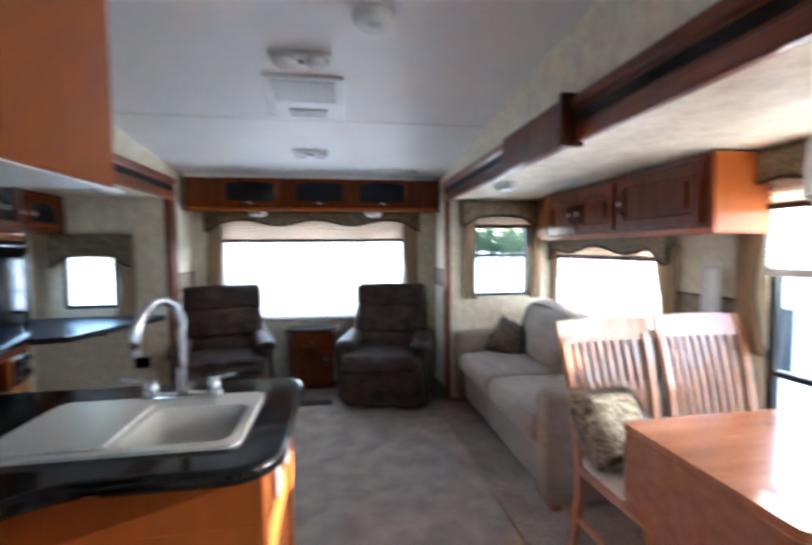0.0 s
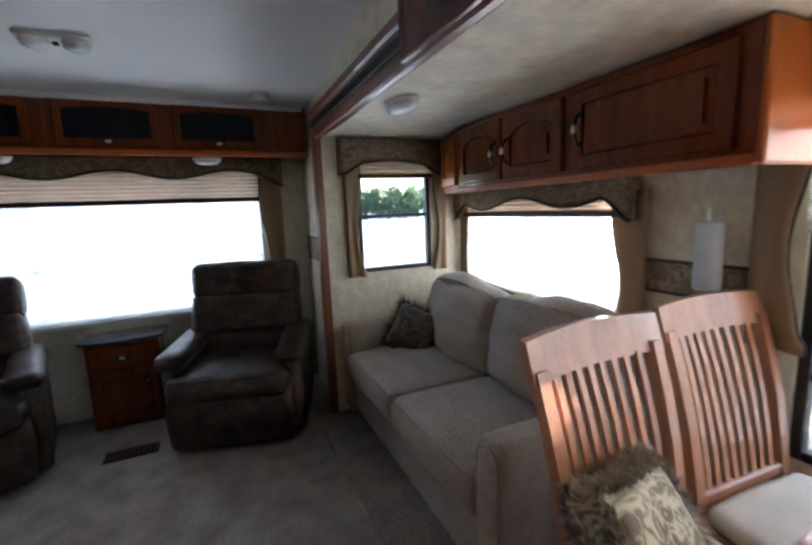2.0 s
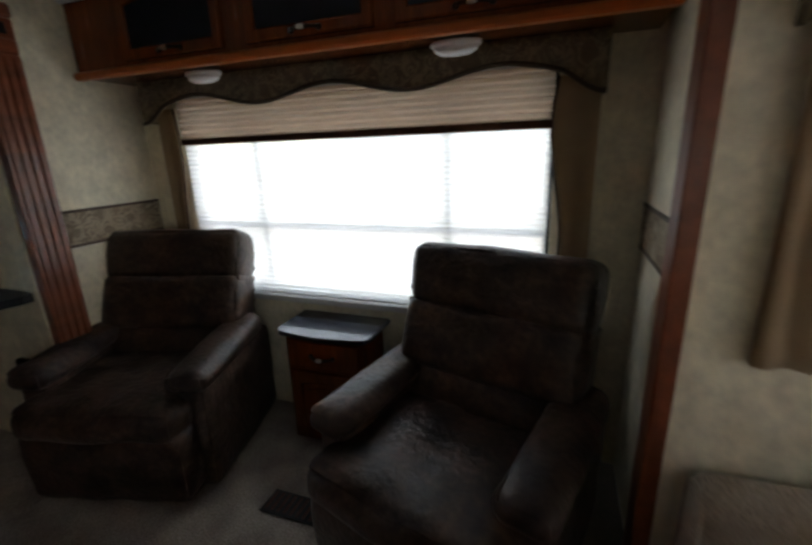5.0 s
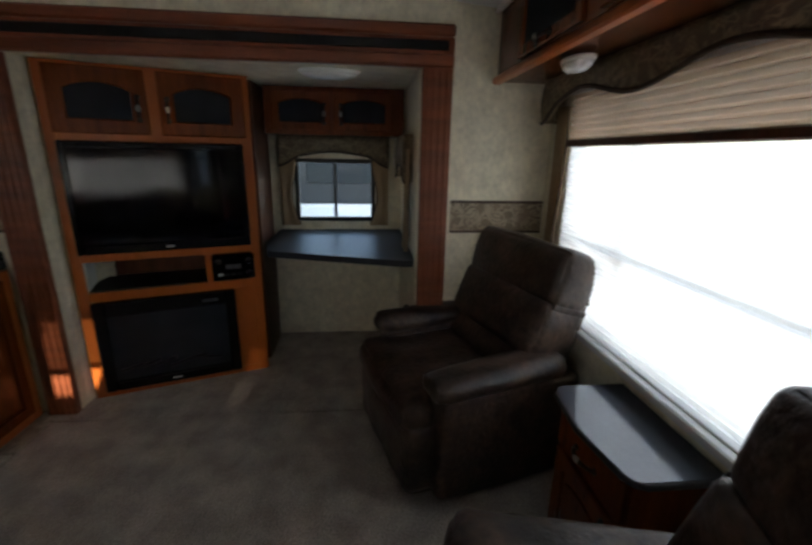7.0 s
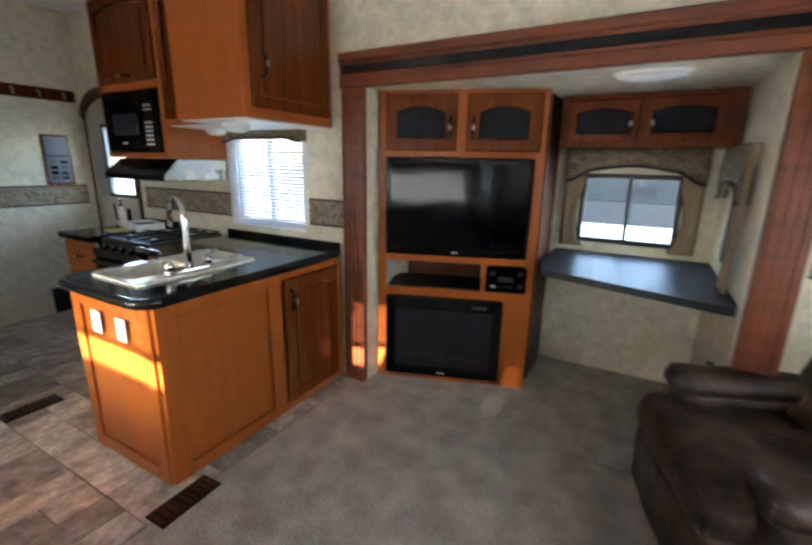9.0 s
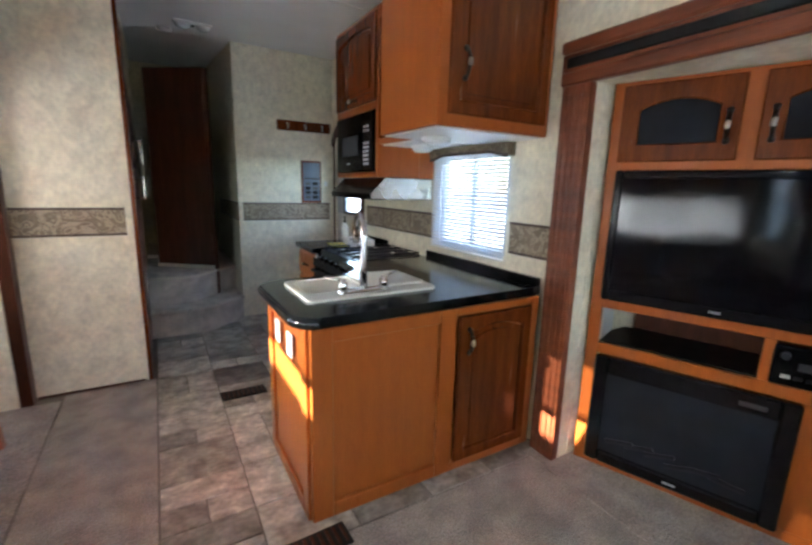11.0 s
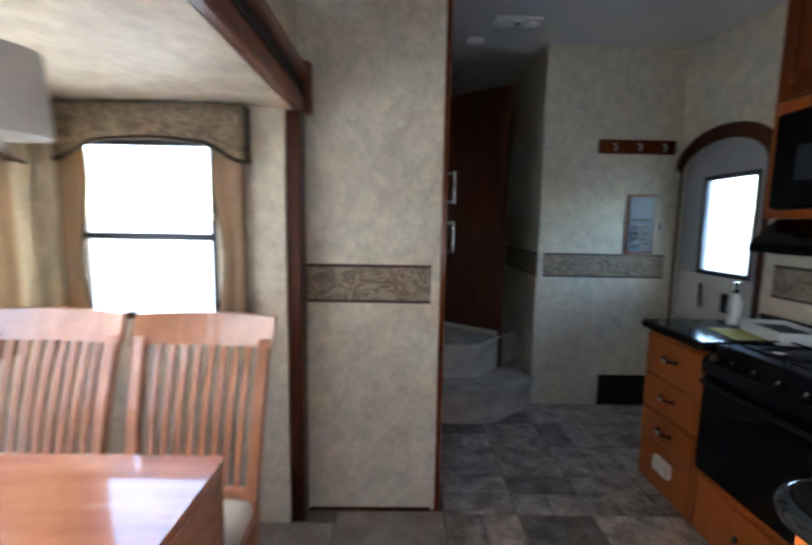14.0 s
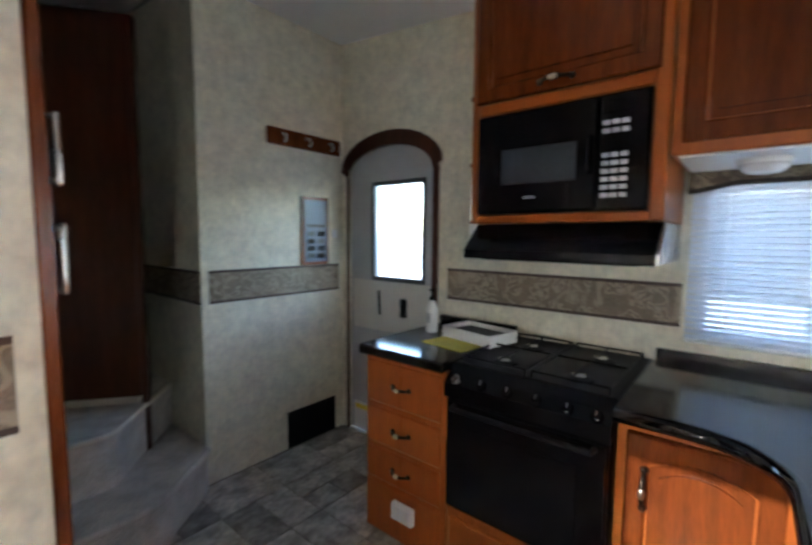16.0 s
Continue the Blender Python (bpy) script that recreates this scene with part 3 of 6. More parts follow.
# ---- curtains, valances and blinds ----
def wave_z(u, W, drop, amp):
    """The lower edge of a valance: shallow scallops, deeper at both ends."""
    t = u / W
    end = max(0.0, 1 - min(t, 1 - t) * W / 0.16)
    s = end * end * (3 - 2 * end)
    return -drop + amp * (0.55 + 0.45 * math.cos(2 * math.pi * (t - 0.5) * max(1, round(W / 0.62)))) * (1 - s) - 0.35 * drop * s


def valance(name, m, W, drop, label, amp=0.05, d=0.07, returns=True, cloth=DAMASK):
    """A padded valance with a wavy lower edge; its top stands at the pose's height, -y faces the room."""
    v = thing(name, m, label, "valance")
    n = max(16, int(W / 0.03))
    us = [W * i / n for i in range(n + 1)]
    b = bmesh.new()
    front, back = [], []
    for u in us:
        zl = wave_z(u, W, drop, amp)
        col = []
        for k in range(5):
            f = k / 4
            z = zl * f
            col.append(b.verts.new((u, -d - 0.010 * math.sin(f * math.pi) - 0.004 * math.sin(u * 42 + f * 3), z)))
        front.append(col)
        back.append([b.verts.new((u, -d + 0.018, 0)), b.verts.new((u, -d + 0.018, zl))])
    for i in range(n):
        for k in range(4):
            b.faces.new((front[i][k], front[i + 1][k], front[i + 1][k + 1], front[i][k + 1]))
        b.faces.new((back[i][0], back[i][1], back[i + 1][1], back[i + 1][0]))
        b.faces.new((front[i][0], back[i][0], back[i + 1][0], front[i + 1][0]))
        b.faces.new((front[i][4], front[i + 1][4], back[i + 1][1], back[i][1]))
    for i in (0, n):
        b.faces.new((*front[i], back[i][1], back[i][0]))
    part("cloth_front", b, cloth, v, smooth=True)
    b = bmesh.new()
    tube(b, [(u, -d - 0.003, wave_z(u, W, drop, amp)) for u in us], 0.009, 6)
    part("piping", b, PIPING, v, "dark brown cord edging", smooth=True)
    if returns:
        zl = wave_z(0, W, drop, amp)
        part("return", boxed(-0.002, 0.014, -d + 0.0, -0.002, zl, 0, 0.004), cloth, v)
        part("return", boxed(W - 0.014, W + 0.002, -d + 0.0, -0.002, zl, 0, 0.004), cloth, v)
    part("top_board", boxed(0.016, W - 0.016, -d + 0.02, -0.002, -0.02, -0.002), DARKWOOD, v)
    return v


def curtain(name, m, H, width, label, inner=1, cloth=CURTAIN):
    """A stiff shaped curtain leg with a wavy inner edge, hanging from the pose's height."""
    c = thing(name, m, label, "curtain")
    b = bmesh.new()
    n, k = 26, 8
    rows = []
    for i in range(n + 1):
        f = i / n
        w = width * (0.80 + 0.16 * math.sin(f * 2 * math.pi * 1.15 + 0.4) + (0.10 if f > 0.93 else 0))
        rows.append([b.verts.new((inner * w * j / k, -0.028 - 0.008 * math.sin(j / k * 9) * (0.3 + f), -H * f)) for j in range(k + 1)])
    for i in range(n):
        for j in range(k):
            b.faces.new((rows[i][j], rows[i + 1][j], rows[i + 1][j + 1], rows[i][j + 1]))
    g = bmesh.ops.extrude_face_region(b, geom=b.faces[:])["geom"]
    for q in g:
        if isinstance(q, bmesh.types.BMVert):
            q.co.y += 0.016
    part("cloth_leg", b, cloth, c, smooth=True)
    b = bmesh.new()
    pts = []
    for i in range(n + 1):
        f = i / n
        w = width * (0.80 + 0.16 * math.sin(f * 2 * math.pi * 1.15 + 0.4) + (0.10 if f > 0.93 else 0))
        pts.append((inner * w, -0.026, -H * f))
    tube(b, pts, 0.006, 6)
    part("piping", b, PIPING, c, smooth=True)
    return c


def stacked_shade(name, m, W, H, label, pleats=6):
    """A pleated shade drawn up under the valance."""
    s = thing(name, m, label, "window shade")
    b = bmesh.new()
    cols = []
    for i in range(2 * pleats + 1):
        y = -0.018 if i % 2 else -0.040
        z = -H * i / (2 * pleats)
        cols.append((b.verts.new((0, y, z)), b.verts.new((W, y, z))))
    for a, q in zip(cols, cols[1:]):
        b.faces.new((a[0], a[1], q[1], q[0]))
    part("pleats", b, SHADECLOTH, s)
    part("bottom_rail", boxed(0, W, -0.045, -0.012, -H - 0.032, -H, 0.006), DARKWOOD, s, "dark brown bottom rail")
    part("head_rail", boxed(0, W, -0.045, -0.005, 0, 0.03, 0.004), SILL, s)
    return s


def mini_blind(name, m, W, H, label, n=30, tilt=38):
    """A lowered slatted blind."""
    s = thing(name, m, label, "window blind")
    part("head_rail", boxed(0, W, -0.04, -0.008, 0, 0.028, 0.004), WHITE, s)
    part("bottom_rail", boxed(0, W, -0.034, -0.014, -H - 0.012, -H, 0.004), WHITE, s)
    c, q = math.cos(radians(tilt)) * 0.011, math.sin(radians(tilt)) * 0.011
    b = bmesh.new()
    prism(b, [(-0.024 - c, q), (-0.024, 0.0015), (-0.024 + c, -q), (-0.024 + c, -q - 0.001), (-0.024, 0.0005), (-0.024 - c, q - 0.001)], 0, W, "x")
    first = part("slat", b, BLINDWHITE, s)
    first.location = (0, 0, -H / n * 0.5)
    for i in range(1, n):
        o = new("slat", first.data)
        o.parent = s
        o.location = (0, 0, -H / n * (i + 0.5))
    for x in (W * 0.16, W * 0.84):
        b = bmesh.new()
        tube(b, [(x, -0.038, 0), (x, -0.038, -H)], 0.0015, 5)
        part("cord", b, WHITE, s)
    return s


def sheer_shade(name, m, W, H, label, pleats, cloth=SHEER):
    """A lowered sheer shade in shallow pleats."""
    s = thing(name, m, label, "window shade")
    b = bmesh.new()
    cols = []
    for i in range(2 * pleats + 1):
        y = -0.012 if i % 2 else -0.020
        z = -H * i / (2 * pleats)
        cols.append((b.verts.new((0, y, z)), b.verts.new((W, y, z))))
    for a, q in zip(cols, cols[1:]):
        b.faces.new((a[0], a[1], q[1], q[0]))
    part("pleats", b, cloth, s)
    part("bottom_rail", boxed(0, W, -0.024, -0.008, -H - 0.014, -H, 0.004), WHITE, s)
    return s


VT = 1.785
valance("valance", pose(-1.10, REAR, VT), 2.16, 0.145, "long brown damask valance with wavy hem over the rear window", amp=0.065, d=0.11)
curtain("curtain", pose(-1.09, REAR - 0.01, 1.66), 1.05, 0.13, "narrow tan curtain leg beside the rear window", 1)
curtain("curtain", pose(1.05, REAR - 0.01, 1.66), 1.05, 0.17, "narrow tan curtain leg beside the rear window", -1)
sheer_shade("sheer_shade", pose(RWN[0] + 0.012, REAR - 0.006, 1.48), RWN[1] - RWN[0] - 0.024, 0.77, "lowered white sheer pleated shade in the rear window", 32)
stacked_shade("pleated_shade", pose(RWN[0] + 0.01, REAR - 0.002, 1.70), RWN[1] - RWN[0] - 0.02, 0.19, "raised tan pleated shade in the rear window", 7)
valance("valance", pose(1.315, SRY1, SH - 0.012), 0.72, 0.17, "brown damask valance over the slide-out's end window", amp=0.03, d=0.07)
curtain("curtain", pose(1.345, SRY1 - 0.01, 1.68), 0.745, 0.115, "tan curtain leg beside the slide-out's end window", 1)
curtain("curtain", pose(2.09, SRY1 - 0.01, 1.68), 0.745, 0.10, "tan curtain leg beside the slide-out's end window", -1)
stacked_shade("pleated_shade", pose(SWN[0], SRY1 - 0.002, 1.69), SWN[1] - SWN[0], 0.075, "raised tan pleated shade in the end window", 3)
valance("valance", pose(SRX, 2.85, 1.505, 0, 0, 270), 1.44, 0.16, "brown damask valance with wavy hem over the sofa window", amp=0.07, d=0.075)
stacked_shade("pleated_shade", pose(SRX - 0.002, 2.775, 1.44, 0, 0, 270), 1.31, 0.105, "raised tan pleated shade behind the sofa", 5)
curtain("curtain", pose(SRX - 0.01, 2.84, 1.42, 0, 0, 270), 0.72, 0.10, "tan curtain leg beside the sofa window", 1)
curtain("curtain", pose(SRX - 0.01, 1.36, 1.42, 0, 0, 270), 0.72, 0.17, "tan curtain leg beside the sofa window", -1)
sheer_shade("sheer_shade", pose(SRX - 0.004, 2.775, 1.31, 0, 0, 270), 1.31, 0.46, "lowered white sheer pleated shade behind the sofa", 24, SHEERD)
valance("valance", pose(SRX, 0.985, SH - 0.012, 0, 0, 270), 1.62, 0.19, "brown damask valance with wavy hem over the dinette window", amp=0.055, d=0.10)
curtain("curtain", pose(SRX - 0.01, 0.975, 1.72, 0, 0, 270), 0.85, 0.16, "tan curtain leg beside the dinette window", 1)
curtain("curtain", pose(SRX - 0.01, -0.65, 1.72, 0, 0, 270), 0.85, 0.17, "tan curtain leg beside the dinette window", -1)
stacked_shade("pleated_shade", pose(SRX - 0.002, DWN[1], 1.70, 0, 0, 270), DWN[1] - DWN[0], 0.10, "raised tan pleated shade in the dinette window", 4)
sheer_shade("sheer_shade", pose(SRX - 0.004, DWN[1], 1.57, 0, 0, 270), DWN[1] - DWN[0], 0.27, "half-raised white sheer pleated shade at the dinette", 12)
part_bar = thing("shade_rail", pose(SRX - 0.01, DWN[1], 1.26, 0, 0, 270), "pale lower rail of the dinette window's day shade", "shade rail")
part("rail", boxed(0.0, DWN[1] - DWN[0], -0.028, -0.006, 0, 0.04, 0.006), SILL, part_bar)
valance("valance", pose(2.16, SRY0, SH - 0.012, 0, 0, 180), 0.75, 0.165, "brown damask valance over the dinette's end window", amp=0.03, d=0.08)
curtain("curtain", pose(2.19, SRY0 + 0.01, 1.70, 0, 0, 180), 0.80, 0.13, "tan curtain leg beside the dinette's end window", 1)
curtain("curtain", pose(1.43, SRY0 + 0.01, 1.70, 0, 0, 180), 0.80, 0.13, "tan curtain leg beside the dinette's end window", -1)
valance("valance", pose(LW, KW[0] - 0.045, 1.655, 0, 0, 90), KW[1] - KW[0] + 0.075, 0.075, "small brown damask valance over the kitchen window", amp=0.0, d=0.06)
mini_blind("window_blind", pose(LW + 0.018, KW[0] - 0.03, 1.585, 0, 0, 90), KW[1] - KW[0] + 0.06, 0.60, "white slatted blind lowered over the kitchen window", 27, 58)
valance("valance", pose(SLX, TWN[0] - 0.10, 1.545, 0, 0, 90), 0.80, 0.155, "brown damask valance over the desk window", amp=0.05, d=0.06)
curtain("curtain", pose(SLX + 0.01, TWN[0] - 0.10, 1.45, 0, 0, 90), 0.55, 0.13, "tan curtain leg beside the desk window", 1)
curtain("curtain", pose(SLX + 0.01, TWN[1] + 0.10, 1.45, 0, 0, 90), 0.55, 0.13, "tan curtain leg beside the desk window", -1)
valance("valance", pose(-2.10, SLY1, 1.545), 0.62, 0.20, "brown damask valance over the narrow window by the desk", amp=0.02, d=0.05)
curtain("curtain", pose(-1.46, SLY1 - 0.01, 1.46), 0.60, 0.15, "tan curtain leg by the desk", -1)


# ---- cabinets ----
def pull(parent, x, z, along="z", L=0.115):
    """A bowed dark bronze pull on two rosettes, with a bright worn boss in its middle."""
    def at(f, d):
        return (x, d, z + f * L / 2) if along == "z" else (x + f * L / 2, d, z)
    b = bmesh.new()
    tube(b, [at(i / 4 - 1, -0.008 - 0.022 * (1 - (i / 4 - 1) ** 2)) for i in range(9)], [0.0055 + 0.003 * (1 - abs(i / 4 - 1)) for i in range(9)], 8)
    for f in (-1, 1):
        tube(b, [at(f, 0.002), at(f, -0.004), at(f, -0.010)], [0.012, 0.011, 0.005], 10)
    h = part("handle", b, BRONZE, parent, "dark bronze bow handle", smooth=True)
    b = bmesh.new()
    tube(b, [at(f, -0.008 - 0.022 * (1 - f * f) - 0.001) for f in (-0.30, -0.24, -0.12, 0.0, 0.12, 0.24, 0.30)], [0.004, 0.0075, 0.009, 0.0095, 0.009, 0.0075, 0.004], 10)
    part("boss", b, NICKEL, h, "bright nickel middle of the handle", smooth=True)
    return h


def arch_pts(x0, x1, z0, z1, rise, n=10):
    """A panel outline whose top is a flat arch with small shoulders."""
    top = []
    for i in range(n + 1):
        t = i / n
        top.append((x1 + (x0 - x1) * t, z1 - rise + rise * math.sin(math.pi * t) ** 0.8))
    return [(x0, z0), (x1, z0)] + top


def door(parent, x, z, W, H, material=CHERRYD, handle=None, panel=None, arch=0.035, t=0.02, name="door", fr=0.055, along="z", y=0.0):
    """A cabinet door: stiles and rails, an arched field and a bow handle."""
    fr = min(fr, W * 0.22, H * 0.3)
    rise = min(arch, H * 0.15)
    zt = H - fr
    b = plate(bmesh.new(), [(0, 0), (W, 0), (W, H), (0, H)], [arch_pts(fr, W - fr, fr, zt, rise)], 0.0, t)
    b.normal_update()
    rim = [e for e in b.edges if len(e.link_faces) == 2 and e.verts[0].co.z > t - 1e-5 and e.verts[1].co.z > t - 1e-5 and abs(e.link_faces[0].normal.dot(e.link_faces[1].normal)) < 0.5]
    bmesh.ops.bevel(b, geom=rim, offset=0.005, segments=1, affect="EDGES")
    for v in b.verts:
        v.co = Vector((v.co.x, -v.co.z, v.co.y))
    d = part(name, b, material, parent, at=pose(x, y, z))
    if panel is None:
        q = bmesh.new()
        g = 0.006
        outer = arch_pts(fr + g, W - fr - g, fr + g, zt - g, rise)
        prism(q, outer, -t + 0.013, 0, "y")
        k = min(0.03, W * 0.1)
        prism(q, arch_pts(fr + k, W - fr - k, fr + k, zt - k, rise), -t + 0.004, -t + 0.016, "y")
        part("field", q, material, d)
    else:
        q = bmesh.new()
        prism(q, arch_pts(fr + 0.001, W - fr - 0.001, fr + 0.001, zt - 0.001, rise), -t + 0.010, -0.002, "y")
        part("field", q, panel, d, "black speaker-cloth insert")
    if handle:
        hx, hz = handle
        o = pull(d, hx, hz, along)
        o.location = (0, -t, 0)
    return d


def drawer(parent, x, z, W, H, material=CHERRY):
    b = boxed(0, W, -0.02, 0, 0, H, 0.008)
    d = part("drawer", b, material, parent, at=pose(x, 0, z))
    o = pull(d, W / 2, H / 2, "x", 0.09)
    o.location = (0, -0.02, 0)
    return d


def carcass(parent, W, D, H, z0=0.0, toe=0.0, material=CHERRY):
    b = boxed(0, W, 0.0, D, z0 + toe, z0 + H, 0.003)
    return part("body", b, material, parent)


# kitchen drawers beside the stove
kd = thing("drawer_cabinet", pose(-0.60, -1.315, 0, 0, 0, 90), "cherry kitchen drawer unit beside the entry door", "cabinet")
carcass(kd, 0.45, 0.63, 0.838)
for z, h in ((0.625, 0.195), (0.435, 0.17), (0.265, 0.15), (0.03, 0.22)):
    if h == 0.22:
        part("panel", boxed(0.02, 0.43, -0.012, 0, z, z + h, 0.006), CHERRY, kd)
    else:
        drawer(kd, 0.02, z, 0.41, h)
so = thing("wall_socket", pose(-0.588, -1.13, 0.128, 0, 0, 90), "white socket cover on the drawer unit", "socket")
part("cover", boxed(0, 0.125, -0.035, 0, 0, 0.085, 0.012), WHITE, so)
# stove
st = thing("stove", pose(-0.60, -0.86, -0.048, 0, 0, 90), "black gas range with oven below the microwave", "stove")
part("body", boxed(0.005, 0.605, 0, 0.62, 0.34, 0.90, 0.004), BLACK, st)
part("oven_door", boxed(0.008, 0.602, -0.03, 0, 0.355, 0.80, 0.010), BLACK, st)
part("oven_window", boxed(0.10, 0.51, -0.033, -0.03, 0.44, 0.70, 0.001), BLACK, st)
b = bmesh.new()
tube(b, [(0.05, -0.03, 0.775), (0.05, -0.062, 0.775), (0.56, -0.062, 0.775), (0.56, -0.03, 0.775)], 0.011, 8)
part("handle", b, MATTBLACK, st)
b = bmesh.new()
prism(b, [(-0.035, 0.805), (0.0, 0.805), (0.05, 0.925), (0.03, 0.925), (-0.035, 0.86)], 0.004, 0.606, "x")
part("control_panel", b, BLACK, st)
for i, x in enumerate((0.05, 0.155, 0.26, 0.365, 0.47, 0.56)):
    q = bmesh.new()
    lathe(q, [(0.023, 0), (0.021, 0.012), (0.017, 0.03), (0.012, 0.032)], 14)
    kn = part("knob", q, BLACK if i else NICKEL, st, smooth=False, at=pose(x, -0.005, 0.865, 52, 0, 0))
    part("marking", boxed(-0.002, 0.002, 0.0, 0.015, 0.030, 0.034, 0.001), PRINT, kn)
part("cooktop", boxed(0.0, 0.61, 0.03, 0.62, 0.90, 0.925, 0.006), MATTBLACK, st)
for bx_, by_ in ((0.16, 0.16), (0.16, 0.44), (0.45, 0.16), (0.45, 0.44)):
    q = bmesh.new()
    lathe(q, [(0.055, 0), (0.052, 0.006), (0.030, 0.008), (0.028, 0.012)], 18)
    br = part("burner", q, MATTBLACK, st, at=pose(bx_, by_, 0.925))
    q = bmesh.new()
    lathe(q, [(0.026, 0.012), (0.025, 0.017), (0.012, 0.019)], 16)
    part("burner_cap", q, NICKEL, br)
for gx in (0.03, 0.315):
    q = bmesh.new()
    for k in range(3):
        tube(q, [(gx + 0.13 * k, 0.06, 0.948), (gx + 0.13 * k, 0.58, 0.948)], 0.0045, 6)
        tube(q, [(gx, 0.06 + 0.26 * k, 0.948), (gx + 0.26, 0.06 + 0.26 * k, 0.948)], 0.0045, 6)
    for cx in (gx, gx + 0.26):
        for cy in (0.06, 0.58):
            tube(q, [(cx, cy, 0.948), (cx, cy, 0.924)], 0.0045, 6)
    part("grate", q, MATTBLACK, st, "black iron pan grate")
sd = thing("stove_base_cabinet", pose(-0.60, -0.86, 0, 0, 0, 90), "cherry cabinet under the stove", "cabinet")
carcass(sd, 0.61, 0.62, 0.288)
drawer(sd, 0.02, 0.03, 0.57, 0.235, CHERRY)
# corner cabinet beside the stove
kc = thing("base_cabinet", pose(-0.60, -0.245, 0, 0, 0, 90), "cherry base cabinet beside the stove with arched door", "cabinet")
carcass(kc, 0.42, 0.62, 0.838)
door(kc, 0.03, 0.05, 0.36, 0.76, handle=(0.05, 0.60))
# peninsula
pn = thing("peninsula_cabinet", pose(0.005, 0.822, 0, 0, 0, 180), "cherry kitchen peninsula with panelled back and one door", "cabinet")
part("body", boxed(0, 1.22, 0, 0.62, 0, 0.70, 0.003), CHERRY, pn)
b = boxed(0, 1.22, 0, 0.02, 0.70, 0.838)
box(b, 0, 1.22, 0.60, 0.62, 0.70, 0.838)
box(b, 0, 0.02, 0.02, 0.60, 0.70, 0.838)
box(b, 1.20, 1.22, 0.02, 0.60, 0.70, 0.838)
part("upper_frame", b, CHERRY, pn)
b = bmesh.new()
for q in ((0, 0.09, 0.0, 0.835), (0.60, 0.69, 0.0, 0.835), (1.165, 1.22, 0.0, 0.835), (0.09, 0.60, 0.0, 0.065), (0.09, 0.60, 0.775, 0.835), (0.69, 1.165, 0.0, 0.05), (0.69, 1.165, 0.80, 0.835)):
    box(b, q[0], q[1], -0.024, -0.001, q[2], q[3], 0.004)
part("face_frame", b, CHERRY, pn)
b = boxed(0.09, 0.60, -0.006, -0.001, 0.065, 0.775, 0.002)
part("back_panel", b, CHERRY, pn)
door(pn, 0.70, 0.055, 0.455, 0.74, handle=(0.05, 0.62), y=-0.022)
b = bmesh.new()
for q in ((0, 0.07, 0, 0.835), (0.55, 0.62, 0, 0.835), (0.07, 0.55, 0, 0.07), (0.07, 0.55, 0.765, 0.835)):
    box(b, -0.014, 0.0, q[0], q[1], q[2], q[3], 0.003)
part("end_frame", b, CHERRY, pn)
for yy in (0.42, 0.62):
    so = thing("wall_socket", pose(0.0195, yy - 0.035, 0.655, 0, 0, 90), "white socket plate on the peninsula's end", "socket")
    part("plate", boxed(0, 0.07, -0.008, 0, 0, 0.105, 0.003), WHITE, so)
    part("outlet", boxed(0.018, 0.052, -0.011, -0.007, 0.018, 0.088, 0.002), SILL, so)
# counters
ct = thing("worktop", pose(0, 0, 0), "glossy black worktop of the peninsula with rounded corners", "worktop")
out = [(-1.235, -0.245), (-0.555, -0.245), (-0.555, -0.06)] + arc(-0.345, -0.06, 0.21, 180, 90, 10)[1:] + [(-0.06, 0.15)] + arc(-0.06, 0.26, 0.11, -90, 0, 6)[1:] + [(0.05, 0.76)] + arc(-0.04, 0.765, 0.09, 0, 84, 6) + [(-1.20, 0.835), (-1.20, 0.825), (-1.235, 0.825)]
SX0, SX1, SY0, SY1 = -0.70, -0.05, 0.245, 0.66
b = plate(bmesh.new(), out, [[(SX0 + 0.02, SY0 + 0.02), (SX1 - 0.02, SY0 + 0.02), (SX1 - 0.02, SY1 - 0.10), (SX0 + 0.02, SY1 - 0.10)]], 0.840, 0.885)
part("slab", b, COUNTER, ct)
b = bmesh.new()
tube(b, [(p[0], p[1], 0.862) for p in out[1:-3]], 0.024, 8)
part("rolled_edge", b, COUNTER, ct, smooth=True)
part("backsplash", boxed(-1.237, -1.215, -0.245, 0.825, 0.885, 0.925, 0.004), COUNTER, ct)
c2 = thing("worktop", pose(0, 0, 0), "small glossy black worktop beside the stove", "worktop")
part("slab", boxed(-1.235, -0.56, -1.335, -0.863, 0.840, 0.885, 0.008), COUNTER, c2)
part("backsplash", boxed(-1.237, -1.215, -1.335, -0.863, 0.885, 0.925, 0.004), COUNTER, c2)
# sink
sk = thing("sink", pose(0, 0, 0.887), "white double-bowl kitchen sink set in the black worktop", "sink")


def rrect(x0, x1, y0, y1, r, n=5):
    return arc(x1 - r, y1 - r, r, 0, 90, n) + arc(x0 + r, y1 - r, r, 90, 180, n) + arc(x0 + r, y0 + r, r, 180, 270, n) + arc(x1 - r, y0 + r, r, 270, 360, n)


